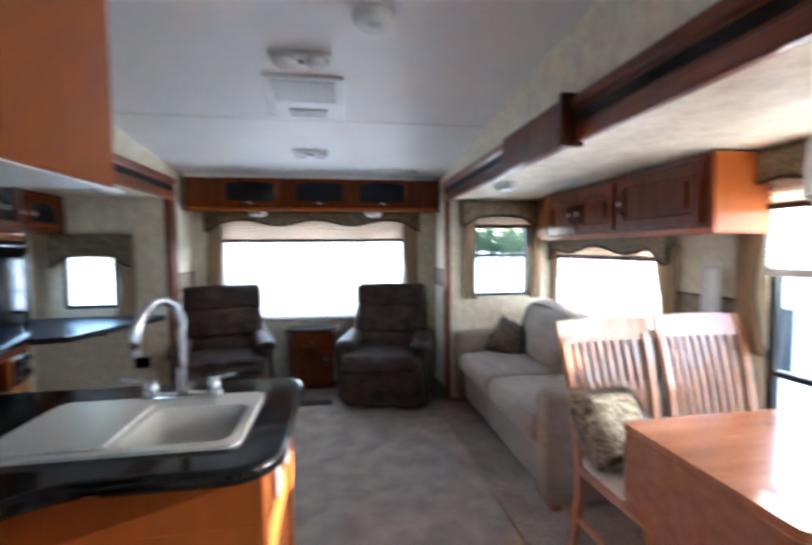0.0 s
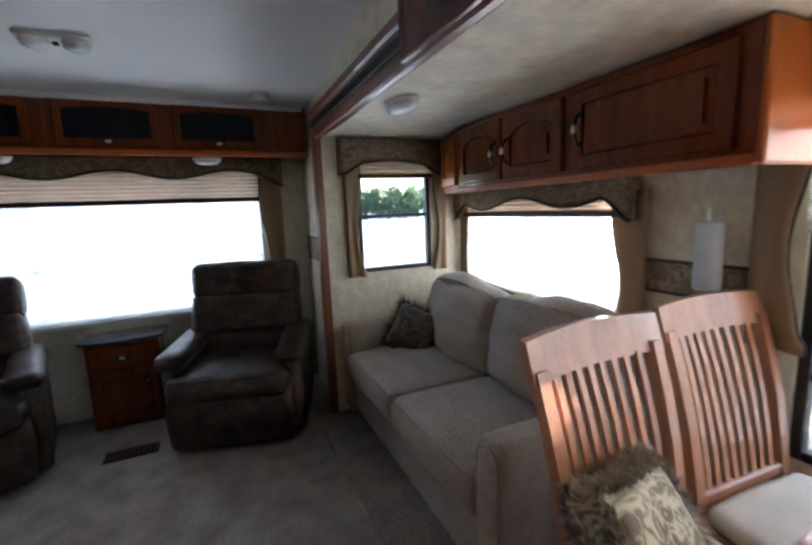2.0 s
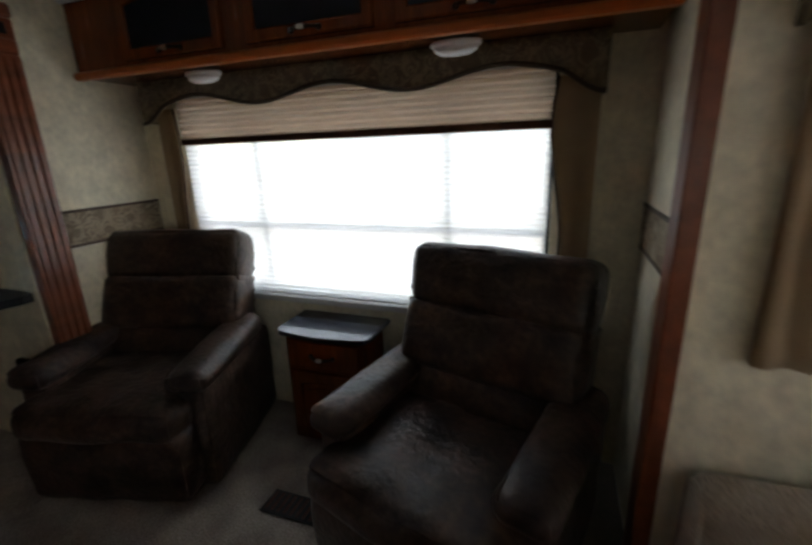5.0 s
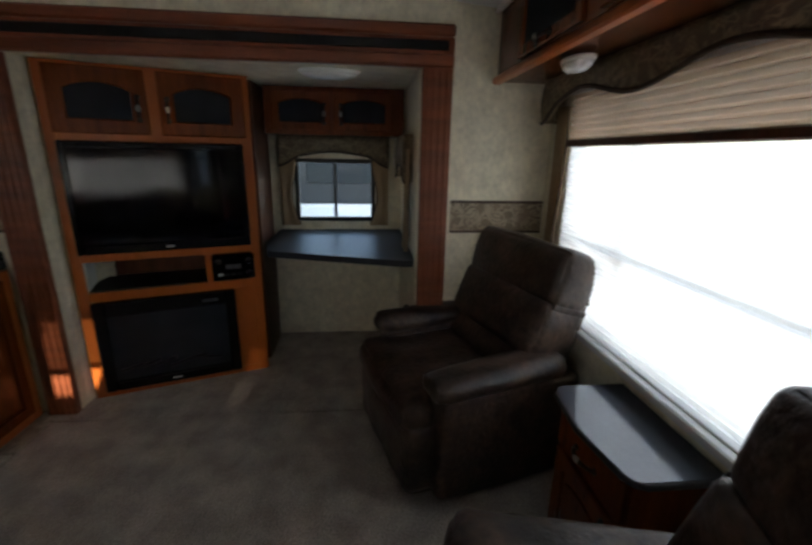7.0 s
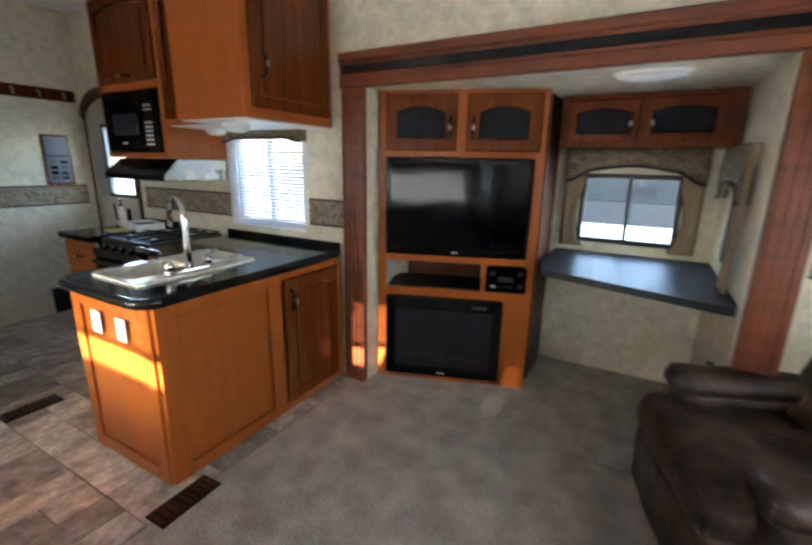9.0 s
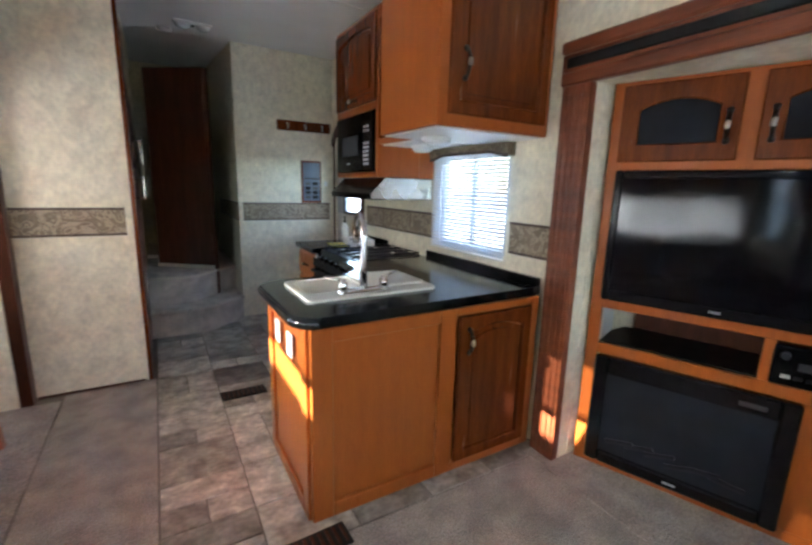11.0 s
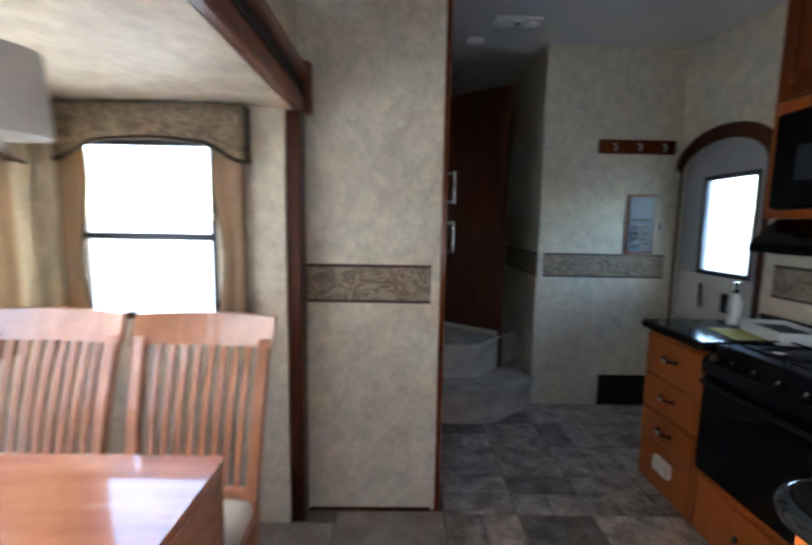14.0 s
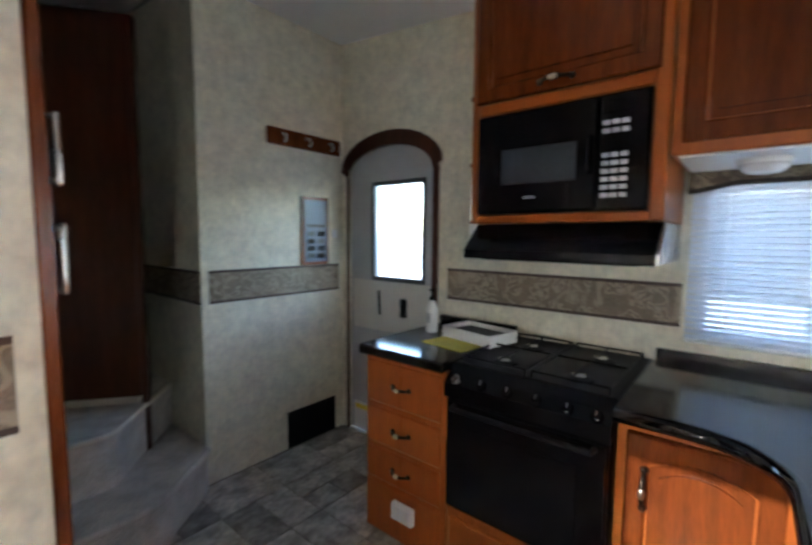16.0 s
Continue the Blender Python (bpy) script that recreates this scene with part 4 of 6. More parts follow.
mid_x = (SX0 + SX1) / 2
holes = [rrect(SX0 + 0.03, mid_x - 0.012, SY0 + 0.03, SY1 - 0.115, 0.04), rrect(mid_x + 0.012, SX1 - 0.03, SY0 + 0.03, SY1 - 0.115, 0.04)]
b = plate(bmesh.new(), rrect(SX0, SX1, SY0, SY1, 0.04), holes, -0.001, 0.010)
part("rim", b, SINK, sk)
for h in holes:
    b = bmesh.new()
    cx, cy = sum(p[0] for p in h) / len(h), sum(p[1] for p in h) / len(h)
    rings = [[b.verts.new((cx + (p[0] - cx) * s, cy + (p[1] - cy) * s, z)) for p in h] for s, z in ((1.0, 0.006), (0.98, -0.08), (0.93, -0.15), (0.85, -0.17))]
    for a, q in zip(rings, rings[1:]):
        for i in range(len(h)):
            b.faces.new((a[i], a[(i + 1) % len(h)], q[(i + 1) % len(h)], q[i]))
    b.faces.new(rings[-1])
    part("bowl", b, SINK, sk, smooth=True)
    q = bmesh.new()
    lathe(q, [(0.04, 0), (0.038, 0.004), (0.02, 0.003)], 18)
    part("drain", q, CHROME, sk, at=pose(cx, cy, -0.171))
fx, fy = -0.315, SY1 - 0.035
cb = thing("sink_cover", pose(0, 0, 0.898), "flat white cover board over one bowl of the sink", "cutting board")
part("board", boxed(SX0 + 0.018, mid_x - 0.002, SY0 + 0.015, SY1 - 0.10, 0, 0.012, 0.004), SINK, cb)
fa = thing("faucet", pose(fx, fy, 0.896), "tall chrome gooseneck faucet with two lever handles", "faucet")
b = bmesh.new()
soft(b, -0.135, 0.135, -0.028, 0.028, 0, 0.028, 0.02, 3)
part("base_plate", b, CHROME, fa, smooth=True)
b = bmesh.new()
pts = [(0, 0, 0.02), (0, 0, 0.12), (0, 0, 0.23)] + [(0.1 * (math.cos(radians(a)) - 1) * 0.25, 0.1 * (math.cos(radians(a)) - 1), 0.25 + 0.10 * math.sin(radians(a))) for a in range(0, 181, 15)] + [(-0.05, -0.20, 0.20)]
tube(b, pts, [0.020, 0.017] + [0.0145] * (len(pts) - 2), 12)
part("spout", b, CHROME, fa, smooth=True)
for s in (-1, 1):
    b = bmesh.new()
    lathe(b, [(0.025, 0.02), (0.021, 0.05), (0.017, 0.062), (0.012, 0.072)], 14)
    kn = part("valve", b, CHROME, fa, smooth=True, at=pose(s * 0.10, 0, 0))
    b = bmesh.new()
    tube(b, [(0, 0, 0.064), (s * 0.03, -0.01, 0.075), (s * 0.075, -0.02, 0.085)], [0.009, 0.007, 0.006], 8)
    part("lever", b, CHROME, kn, smooth=True)

# microwave cabinet and hood
MWX = -0.785
MWW = 0.706                  # width of the microwave's cabinet
mc = thing("microwave_cabinet", pose(MWX, -0.889, 1.432, 0, 0, 90), "tall cherry wall cabinet round the microwave", "cabinet")
Hc = ceil_z(-0.2) - 1.432 - 0.012
part("back", boxed(0.0, MWW, 0.32, 0.435, 0, Hc), CHERRY, mc)
part("side", boxed(0, 0.034, 0, 0.32, 0, Hc, 0.006), CHERRY, mc)
part("side", boxed(MWW - 0.046, MWW, 0, 0.32, 0, Hc, 0.006), CHERRY, mc)
part("rail", boxed(0.034, MWW - 0.046, 0, 0.32, 0, 0.034, 0.006), CHERRYH, mc)
part("rail", boxed(0.034, MWW - 0.046, 0, 0.32, 0.428, 0.475, 0.006), CHERRYH, mc)
part("top_box", boxed(0.034, MWW - 0.046, 0.005, 0.32, 0.478, Hc, 0.0), CHERRY, mc)
door(mc, 0.03, 0.475, MWW - 0.06, Hc - 0.51, handle=(0.32, 0.032), along="x", arch=0.03)
# shaped open end unit beside it
eu = thing("end_shelf_unit", pose(LW, -0.892, 1.44), "dark cherry curved end unit with a white holder below", "shelf")
b = bmesh.new()
prism(b, [(0.003, 0.0), (0.30, 0.0), (0.30, 0.62), (0.26, 0.70), (0.22, 0.86), (0.20, 1.02), (0.003, 1.02)], -0.035, -0.003, "y")
part("shaped_side", b, CHERRYD, eu)
for z in (0.0, 0.26, 0.56):
    part("shelf", boxed(0.003, 0.27, -0.115, -0.036, z, z + 0.018, 0.003), CHERRYD, eu)
part("holder", boxed(0.17, 0.29, -0.10, -0.04, -0.055, -0.002, 0.006), WHITE, eu, "white plastic holder")
mw = thing("microwave", pose(MWX + 0.004, -0.854, 1.468, 0, 0, 90), "black built-in microwave oven with white keypad print", "microwave")
part("body", boxed(0, 0.622, 0.005, 0.31, 0, 0.39, 0.004), BLACK, mw)
part("door", boxed(0.004, 0.462, -0.012, 0.004, 0.006, 0.384, 0.006), BLACK, mw)
part("viewing_window", boxed(0.112, 0.398, -0.0145, -0.012, 0.112, 0.245, 0.001), GREYBODY, mw)
cp = part("control_panel", boxed(0.467, 0.618, -0.012, 0.004, 0.006, 0.384, 0.006), BLACK, mw)
part("display", boxed(0.478, 0.575, -0.0145, -0.012, 0.325, 0.36, 0.001), SCREEN, cp)
for r in range(10):
    if r in (6, 7):
        continue
    for c in range(3):
        part("key_print", boxed(0.481 + 0.029 * c, 0.504 + 0.029 * c, -0.0138, -0.012, 0.045 + 0.0265 * r, 0.060 + 0.0265 * r), PRINT, cp)
b = bmesh.new()
soft(b, 0.432, 0.448, -0.035, -0.012, 0.13, 0.26, 0.006, 2)
part("handle", b, BLACK, mw, smooth=True)
part("name_plate", boxed(0.205, 0.25, -0.0138, -0.012, 0.055, 0.064), PRINT, mw)
hd = thing("range_hood", pose(MWX, -0.889, 1.29, 0, 0, 90), "black sloping range hood under the microwave", "range hood")
b = bmesh.new()
prism(b, [(-0.05, 0.0), (0.43, 0.0), (0.43, 0.140), (0.06, 0.140), (-0.05, 0.035)], 0.004, 0.695, "x")
part("shell", b, BLACK, hd)
b = bmesh.new()
prism(b, [(-0.046, 0.003), (0.42, 0.003), (0.42, 0.136), (0.06, 0.136), (-0.046, 0.035)], 0.696, 0.706, "x")
part("end_cap", b, NICKEL, hd, "shiny grey end cap")
part("filter", boxed(0.06, 0.64, 0.0, 0.36, -0.006, -0.001, 0.002), SPEAKER, hd)
# wall cabinet between microwave and corner
wc = thing("wall_cabinet", pose(MWX + 0.0, -0.177, 1.632, 0, 0, 90), "cherry wall cabinet beside the kitchen window", "cabinet")
Hw = ceil_z(0.34) - 1.632 - 0.01
part("body", boxed(0, 0.432, 0, 0.45, 0, Hw, 0.005), CHERRY, wc)
door(wc, 0.03, 0.035, 0.37, Hw - 0.08, arch=0.0)
part("underside", boxed(0.02, 0.41, 0.02, 0.42, -0.006, 0.0), WHITE, wc)
# cabinet over the peninsula
pc = thing("wall_cabinet", pose(-0.570, 0.785, 1.630, 0, 0, 180), "cherry wall cabinet above the peninsula with one door", "cabinet")
Hp = ceil_z(0.79) - 1.630 - 0.008
part("body", boxed(0, 0.662, 0, 0.52, 0, Hp, 0.006), CHERRY, pc)
door(pc, 0.05, 0.05, 0.57, Hp - 0.08, handle=(0.07, 0.20), arch=0.0, y=-0.001)
door(pc, 0.0, 0.05, 0.20, Hp - 0.08, handle=(0.155, 0.20), arch=0.0).matrix_basis = pose(0.208, 0.521, 0.05, 0, 0, 180)
part("underside", boxed(0.02, 0.64, 0.03, 0.50, -0.006, 0.0), WHITE, pc)


def puck(x, y, z, label="round white surface light, switched off", r=0.075, sx=1.0, sy=0.62, name="puck_light", up=0.0, rz=0):
    """A clear-lensed surface light hanging under a surface."""
    p = thing(name, pose(x, y, z, up, 0, rz), label, "light")
    b = bmesh.new()
    lathe(b, [(r, 0), (r * 1.02, -0.008), (r * 0.96, -0.016)], 24, sx, sy)
    part("housing", b, WHITE, p, smooth=False)
    b = bmesh.new()
    lathe(b, [(r * 0.93, -0.014), (r * 0.86, -0.030), (r * 0.6, -0.042), (r * 0.2, -0.046)], 24, sx, sy)
    part("lens", b, LENS, p, smooth=True)
    return p


puck(-0.80, 0.45, 1.624, r=0.075, sy=1.0)
puck(-0.97, 0.05, 1.625, r=0.07, sy=1.0)
# rear overhead cabinet
rc = thing("rear_wall_cabinet", pose(LW + 0.035, 3.30, 1.785), "long cherry wall cabinet with three dark cloth doors", "cabinet")
part("body", boxed(0, 2.425, 0, 0.315, 0, 0.34, 0.005), CHERRYD, rc)
part("light_rail", boxed(-0.002, 2.425, -0.025, 0.02, -0.012, 0.022, 0.008), CHERRYH, rc)
for x in (0.33, 0.97, 1.58):
    door(rc, x, 0.04, 0.53, 0.27, panel=SPEAKER, arch=0.02, fr=0.045, handle=(0.265, 0.022), along="x")
puck(-0.57, 3.40, 1.772, r=0.09, sy=0.55)
puck(0.555, 3.40, 1.772, r=0.09, sy=0.55)
# overhead cabinets above the sofa
oc = thing("sofa_wall_cabinet", pose(1.94, 2.40, 1.480, 0, 0, 270), "cherry wall cabinets over the sofa with arched doors", "cabinet")
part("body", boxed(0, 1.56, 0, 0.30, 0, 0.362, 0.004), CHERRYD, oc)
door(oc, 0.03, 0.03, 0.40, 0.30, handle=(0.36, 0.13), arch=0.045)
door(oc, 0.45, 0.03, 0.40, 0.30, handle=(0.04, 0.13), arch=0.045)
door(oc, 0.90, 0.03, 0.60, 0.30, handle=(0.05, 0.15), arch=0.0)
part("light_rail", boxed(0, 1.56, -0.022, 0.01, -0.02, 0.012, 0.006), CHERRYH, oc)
# Both ends take the lighter cherry: window light on them put into the colour.
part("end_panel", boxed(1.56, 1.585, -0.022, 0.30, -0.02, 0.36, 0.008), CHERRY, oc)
b = bmesh.new()
prism(b, [(0.0, -0.001), (0.0, 0.30), (-0.36, 0.30), (-0.36, 0.10)], -0.012, 0.362, "z")
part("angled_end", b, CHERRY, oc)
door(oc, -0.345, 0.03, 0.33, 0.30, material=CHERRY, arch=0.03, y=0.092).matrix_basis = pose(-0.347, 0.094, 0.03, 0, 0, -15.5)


# ---- television wall ----
tvL, tvR = Vector((-1.345, 1.05, 0)), Vector((-1.672, 1.975, 0))
TVA = math.degrees(math.atan2(tvR.y - tvL.y, tvR.x - tvL.x))
TVW = (tvR - tvL).length
tc = thing("television_cabinet", pose(tvL.x, tvL.y, 0, 0, 0, TVA), "tall angled cherry entertainment cabinet in the slide-out", "cabinet")


def poly_local(pts):
    inv = pose(tvL.x, tvL.y, 0, 0, 0, TVA).inverted()
    return [tuple((inv @ Vector((p[0], p[1], 0)))[:2]) for p in pts]


b = bmesh.new()
for z0, z1 in ((0.0, 0.648), (0.826, 1.845)):
    prism(b, poly_local([(-1.50, 1.05), (-1.815, 1.96), (-2.2, 1.96), (-2.2, 1.05)]), z0, z1, "z")
prism(b, poly_local([(-1.75, 1.05), (-1.93, 1.68), (-1.735, 1.73), (-1.815, 1.96), (-2.2, 1.96), (-2.2, 1.05)]), 0.649, 0.825, "z")
part("carcass", b, DARKWOOD, tc)
part("side", boxed(TVW - 0.03, TVW, 0.0, 0.42, 0, 1.845, 0.004), CHERRY, tc)
part("side", boxed(0, 0.03, 0, 0.12, 0, 1.845, 0.004), CHERRY, tc)
b = bmesh.new()
for q in ((0.0, 0.055, 0, 1.845), (TVW - 0.055, TVW, 0, 1.845), (0.055, TVW - 0.055, 0, 0.045), (0.055, TVW - 0.055, 0.595, 0.648), (0.055, TVW - 0.055, 0.825, 0.872), (0.055, TVW - 0.055, 1.468, 1.845), (0.66, 0.70, 0.648, 0.825), (0.80, TVW - 0.055, 0.045, 0.595)):
    box(b, q[0], q[1], -0.002, 0.020, q[2], q[3], 0.003)
part("face_frame", b, CHERRY, tc)
door(tc, 0.045, 1.505, 0.425, 0.32, material=CHERRYD, panel=SPEAKER, handle=(0.385, 0.13), arch=0.035, fr=0.072, y=-0.003)
door(tc, 0.525, 1.505, 0.425, 0.32, material=CHERRYD, panel=SPEAKER, handle=(0.04, 0.13), arch=0.035, fr=0.072, y=-0.003)
part("shelf_floor", boxed(0.05, 0.66, 0.02, 0.34, 0.649, 0.655), MATTBLACK, tc)
part("shelf_side", boxed(0.052, 0.06, 0.021, 0.33, 0.656, 0.824), SILL, tc)
tv = thing("television", pose(tvL.x, tvL.y, 0, 0, 0, TVA) @ pose(0.05, -0.015, 0.873), "black flat-screen television in the cabinet", "television")
b = bmesh.new()
for q in ((0, 0.032, 0, 0.595), (0.845, 0.877, 0, 0.595), (0.032, 0.845, 0, 0.052), (0.032, 0.845, 0.56, 0.595)):
    box(b, q[0], q[1], -0.022, 0.03, q[2], q[3], 0.006)
part("bezel", b, BLACK, tv)
part("screen", boxed(0.03, 0.847, -0.012, 0.02, 0.05, 0.562), SCREEN, tv)
part("emblem", boxed(0.42, 0.46, -0.0235, -0.021, 0.02, 0.03), PRINT, tv)
ra = thing("radio", pose(tvL.x, tvL.y, 0, 0, 0, TVA) @ pose(0.695, -0.012, 0.655), "black in-wall stereo with knobs and grey display", "radio")
part("face_plate", boxed(0, 0.245, -0.004, 0.03, 0, 0.158, 0.004), BLACK, ra)
part("display", boxed(0.075, 0.165, -0.007, -0.004, 0.07, 0.10, 0.001), GREYBODY, ra)
for x, z in ((0.035, 0.12), (0.21, 0.12), (0.21, 0.04)):
    q = bmesh.new()
    lathe(q, [(0.017, 0), (0.015, 0.016), (0.008, 0.018)], 14)
    part("knob", q, MATTBLACK, ra, at=pose(x, -0.004, z, 90))
for i in range(4):
    part("button", boxed(0.03 + 0.037 * i, 0.058 + 0.037 * i, -0.008, -0.004, 0.03, 0.045, 0.002), PRINT if i == 0 else MATTBLACK, ra)
fp = thing("electric_fireplace", pose(tvL.x, tvL.y, 0, 0, 0, TVA) @ pose(0.06, -0.02, 0.042), "black electric fireplace set low in the cabinet", "fireplace")
for nm, q in (("side_bar", (0, 0.06, 0, 0.555)), ("side_bar", (0.69, 0.75, 0, 0.555)), ("lower_bar", (0.06, 0.69, 0, 0.06)), ("upper_bar", (0.06, 0.69, 0.47, 0.555))):
    part(nm, boxed(q[0], q[1], -0.02, 0.02, q[2], q[3], 0.008), BLACK, fp)
part("fire_screen", boxed(0.055, 0.695, 0.0, 0.012, 0.055, 0.475), SPEAKER, fp)
rnd = random.Random(5)
for i in range(6):
    b = bmesh.new()
    x = 0.15 + 0.085 * i
    tube(b, [(x - 0.06, -0.004, 0.10 + 0.03 * rnd.random()), (x + 0.06, -0.004, 0.11 + 0.05 * rnd.random())], 0.012, 6)
    part("log", b, MATTBLACK, fp, "dark imitation log")
part("badge", boxed(0.35, 0.40, -0.022, -0.019, 0.025, 0.034), PRINT, fp)
part("control_strip", boxed(0.56, 0.65, -0.022, -0.019, 0.497, 0.515), GREYBODY, fp)
# desk and cabinet over it
dk = thing("wall_desk", pose(0, 0, 0.825), "grey laminate wall desk with a slanted front edge", "desk")
b = bmesh.new()
prism(b, [(-1.245, 2.905), (-1.235, 2.86), (-1.49, 2.06), (-1.74, 2.0), (-2.245, 2.0), (-2.245, 2.915), (-1.30, 2.915)], 0, 0.038, "z")
part("slab", b, DESKTOP, dk)
part("bracket", boxed(-2.245, -1.70, 2.895, 2.915, -0.12, -0.001, 0.003), DARKWOOD, dk)
dc = thing("desk_wall_cabinet", pose(-1.97, 1.99, 1.545, 0, 0, 90), "cherry wall cabinet with two dark cloth doors over the desk", "cabinet")
part("body", boxed(0, 0.92, 0, 0.275, 0, 0.30, 0.004), CHERRYD, dc)
door(dc, 0.05, 0.03, 0.38, 0.24, panel=SPEAKER, handle=(0.34, 0.10), arch=0.03, fr=0.05)
door(dc, 0.46, 0.03, 0.38, 0.24, panel=SPEAKER, handle=(0.04, 0.10), arch=0.03, fr=0.05)
puck(-1.42, 2.46, SH - 0.001, "oval double slide-out ceiling light, switched off", r=0.16, sx=0.45, sy=1.0, name="ceiling_light")
so = thing("wall_socket", pose(-1.50, 2.918, 0.42), "dark socket box on the slide-out's end wall", "socket")
part("box", boxed(0, 0.12, -0.035, 0, 0, 0.09, 0.008), BLACK, so)


# ---- recliners and end table ----
def rumple(bm, amp, scale, seed=0.0):
    """Push a soft surface in and out by smooth noise, as stuffed cloth and hide settle."""
    bm.normal_update()
    off = Vector((seed * 7.3, seed * 3.1, seed * 5.7))
    for v in bm.verts:
        v.co += v.normal * amp * noise.noise(v.co * scale + off)
    return bm


def recliner(m, label, lean=15):
    r = thing("recliner", m, label, "armchair", "leather recliners")
    W, D = 0.78, 0.84
    a = W / 2
    b = bmesh.new()
    soft(b, -a + 0.03, a - 0.03, 0.10, D - 0.06, 0.02, 0.34, 0.03, 2)
    part("base", b, LEATHER, r, smooth=True)
    b = soft(bmesh.new(), -a + 0.06, a - 0.06, -0.045, 0.16, 0.045, 0.38, 0.05, 5, 0.014)
    part("footrest", rumple(b, 0.010, 7, 1), LEATHER, r, smooth=True)
    b = soft(bmesh.new(), -a + 0.07, a - 0.07, -0.06, 0.60, 0.34, 0.485, 0.055, 5, 0.016)
    for v in b.verts:
        if v.co.z > 0.42:
            v.co.z -= 0.012 * math.exp(-(v.co.x / 0.03) ** 2)
    part("seat", rumple(b, 0.010, 6, 2), LEATHER, r, smooth=True)
    for s in (-1, 1):
        x0, x1 = (-a, -a + 0.135) if s < 0 else (a - 0.135, a)
        b = soft(bmesh.new(), x0 + 0.012, x1 - 0.008, 0.075, D - 0.08, 0.03, 0.53, 0.04, 4, 0.008)
        arm = part("armrest", rumple(b, 0.006, 8, 4 + s), LEATHER, r, smooth=True)
        ramp = Matrix.Translation((0, 0.05, 0.50)) @ Matrix.Rotation(radians(3), 4, "X")
        b = soft(bmesh.new(), x0 - 0.012, x1 + 0.014, 0.0, D - 0.22, 0.0, 0.095, 0.046, 5, 0.008, ramp)
        part("arm_pad", rumple(b, 0.010, 8, 6 + s), LEATHER, arm, smooth=True)
    tilt = Matrix.Translation((0, D - 0.345, 0.435)) @ Matrix.Rotation(radians(-lean), 4, "X")
    b = soft(bmesh.new(), -a + 0.07, a - 0.07, 0.06, 0.21, -0.10, 0.60, 0.06, 3, 0.0, tilt)
    bk = part("backrest", b, LEATHER, r, smooth=True)
    for k, (z0, z1, d) in enumerate(((-0.02, 0.175, -0.045), (0.15, 0.43, -0.055), (0.40, 0.655, -0.05))):
        b = soft(bmesh.new(), -a + 0.055, a - 0.055, d, 0.17, z0, z1, 0.045, 5, 0.012, tilt)
        part("back_pillow", rumple(b, 0.010, 6.5, 8 + k), LEATHER, bk, smooth=True)
    for s in (-1, 1):
        for k in range(9):
            b = soft(bmesh.new(), s * (a - 0.062) - 0.010, s * (a - 0.062) + 0.010, -0.030, 0.16, 0.10 + 0.058 * k, 0.135 + 0.058 * k, 0.012, 2, 0.0, tilt)
            part("gather", b, LEATHER, bk, smooth=True)
    return r


recliner(pose(-0.755, 2.745, 0.0, 0, 0, 15) @ Matrix.Diagonal((1.08, 1.0, 1.0, 1)), "dark brown leather recliner turned towards the room", 19)
recliner(pose(0.545, 2.69, 0.0, 0, 0, -16) @ Matrix.Diagonal((1.06, 1.03, 0.98, 1)), "dark brown leather recliner beside the sofa slide-out")
et = thing("end_table", pose(-0.075, 3.40, 0), "dark cherry end table with a grey laminate bow-front top", "end table")
b = bmesh.new()
prism(b, [(-0.24, 0.205), (-0.24, -0.03)] + arc(-0.20, -0.03, 0.04, 180, 262, 5)[1:] + [(-0.2 + 0.4 * i / 8, -0.07 - 0.025 * math.sin(math.pi * i / 8)) for i in range(1, 8)] + arc(0.20, -0.03, 0.04, 278, 360, 5) + [(0.24, 0.205)], 0.588, 0.612, "z")
part("top", b, ENDTOP, et, "glossy grey laminate top")
b = bmesh.new()
tube(b, [(-0.243, 0.20, 0.600), (-0.243, -0.03, 0.600), (-0.20, -0.074, 0.600), (0.0, -0.099, 0.600), (0.20, -0.074, 0.600), (0.243, -0.03, 0.600), (0.243, 0.20, 0.600)], 0.010, 8)
part("top_edge", b, MATTBLACK, et, "black rounded edge band", smooth=True)
part("body", boxed(-0.21, 0.21, -0.035, 0.20, 0.0, 0.588, 0.005), CHERRYD, et)
door(et, -0.19, 0.04, 0.38, 0.36, material=CHERRYD, handle=(0.32, 0.27), arch=0.02, y=-0.035)
df = part("drawer", boxed(-0.19, 0.19, -0.055, -0.036, 0.42, 0.565, 0.006), CHERRYD, et)
pull(df, 0.0, 0.49, "x").location = (0, -0.055, 0)
fv = thing("floor_vent", pose(-0.02, 2.96, 0.0), "dark brown floor register in the carpet", "vent")
part("frame", boxed(-0.14, 0.14, -0.06, 0.06, 0.0, 0.008, 0.003), MATTBLACK, fv)
for i in range(9):
    part("slat", boxed(-0.125 + 0.03 * i, -0.113 + 0.03 * i, -0.045, 0.045, 0.006, 0.012), DARKWOOD, fv)
copy_thing(fv, pose(0.058, -0.45, 0.0, 0, 0, 0))
copy_thing(fv, pose(0.037, 0.955, 0.0, 0, 0, 2))


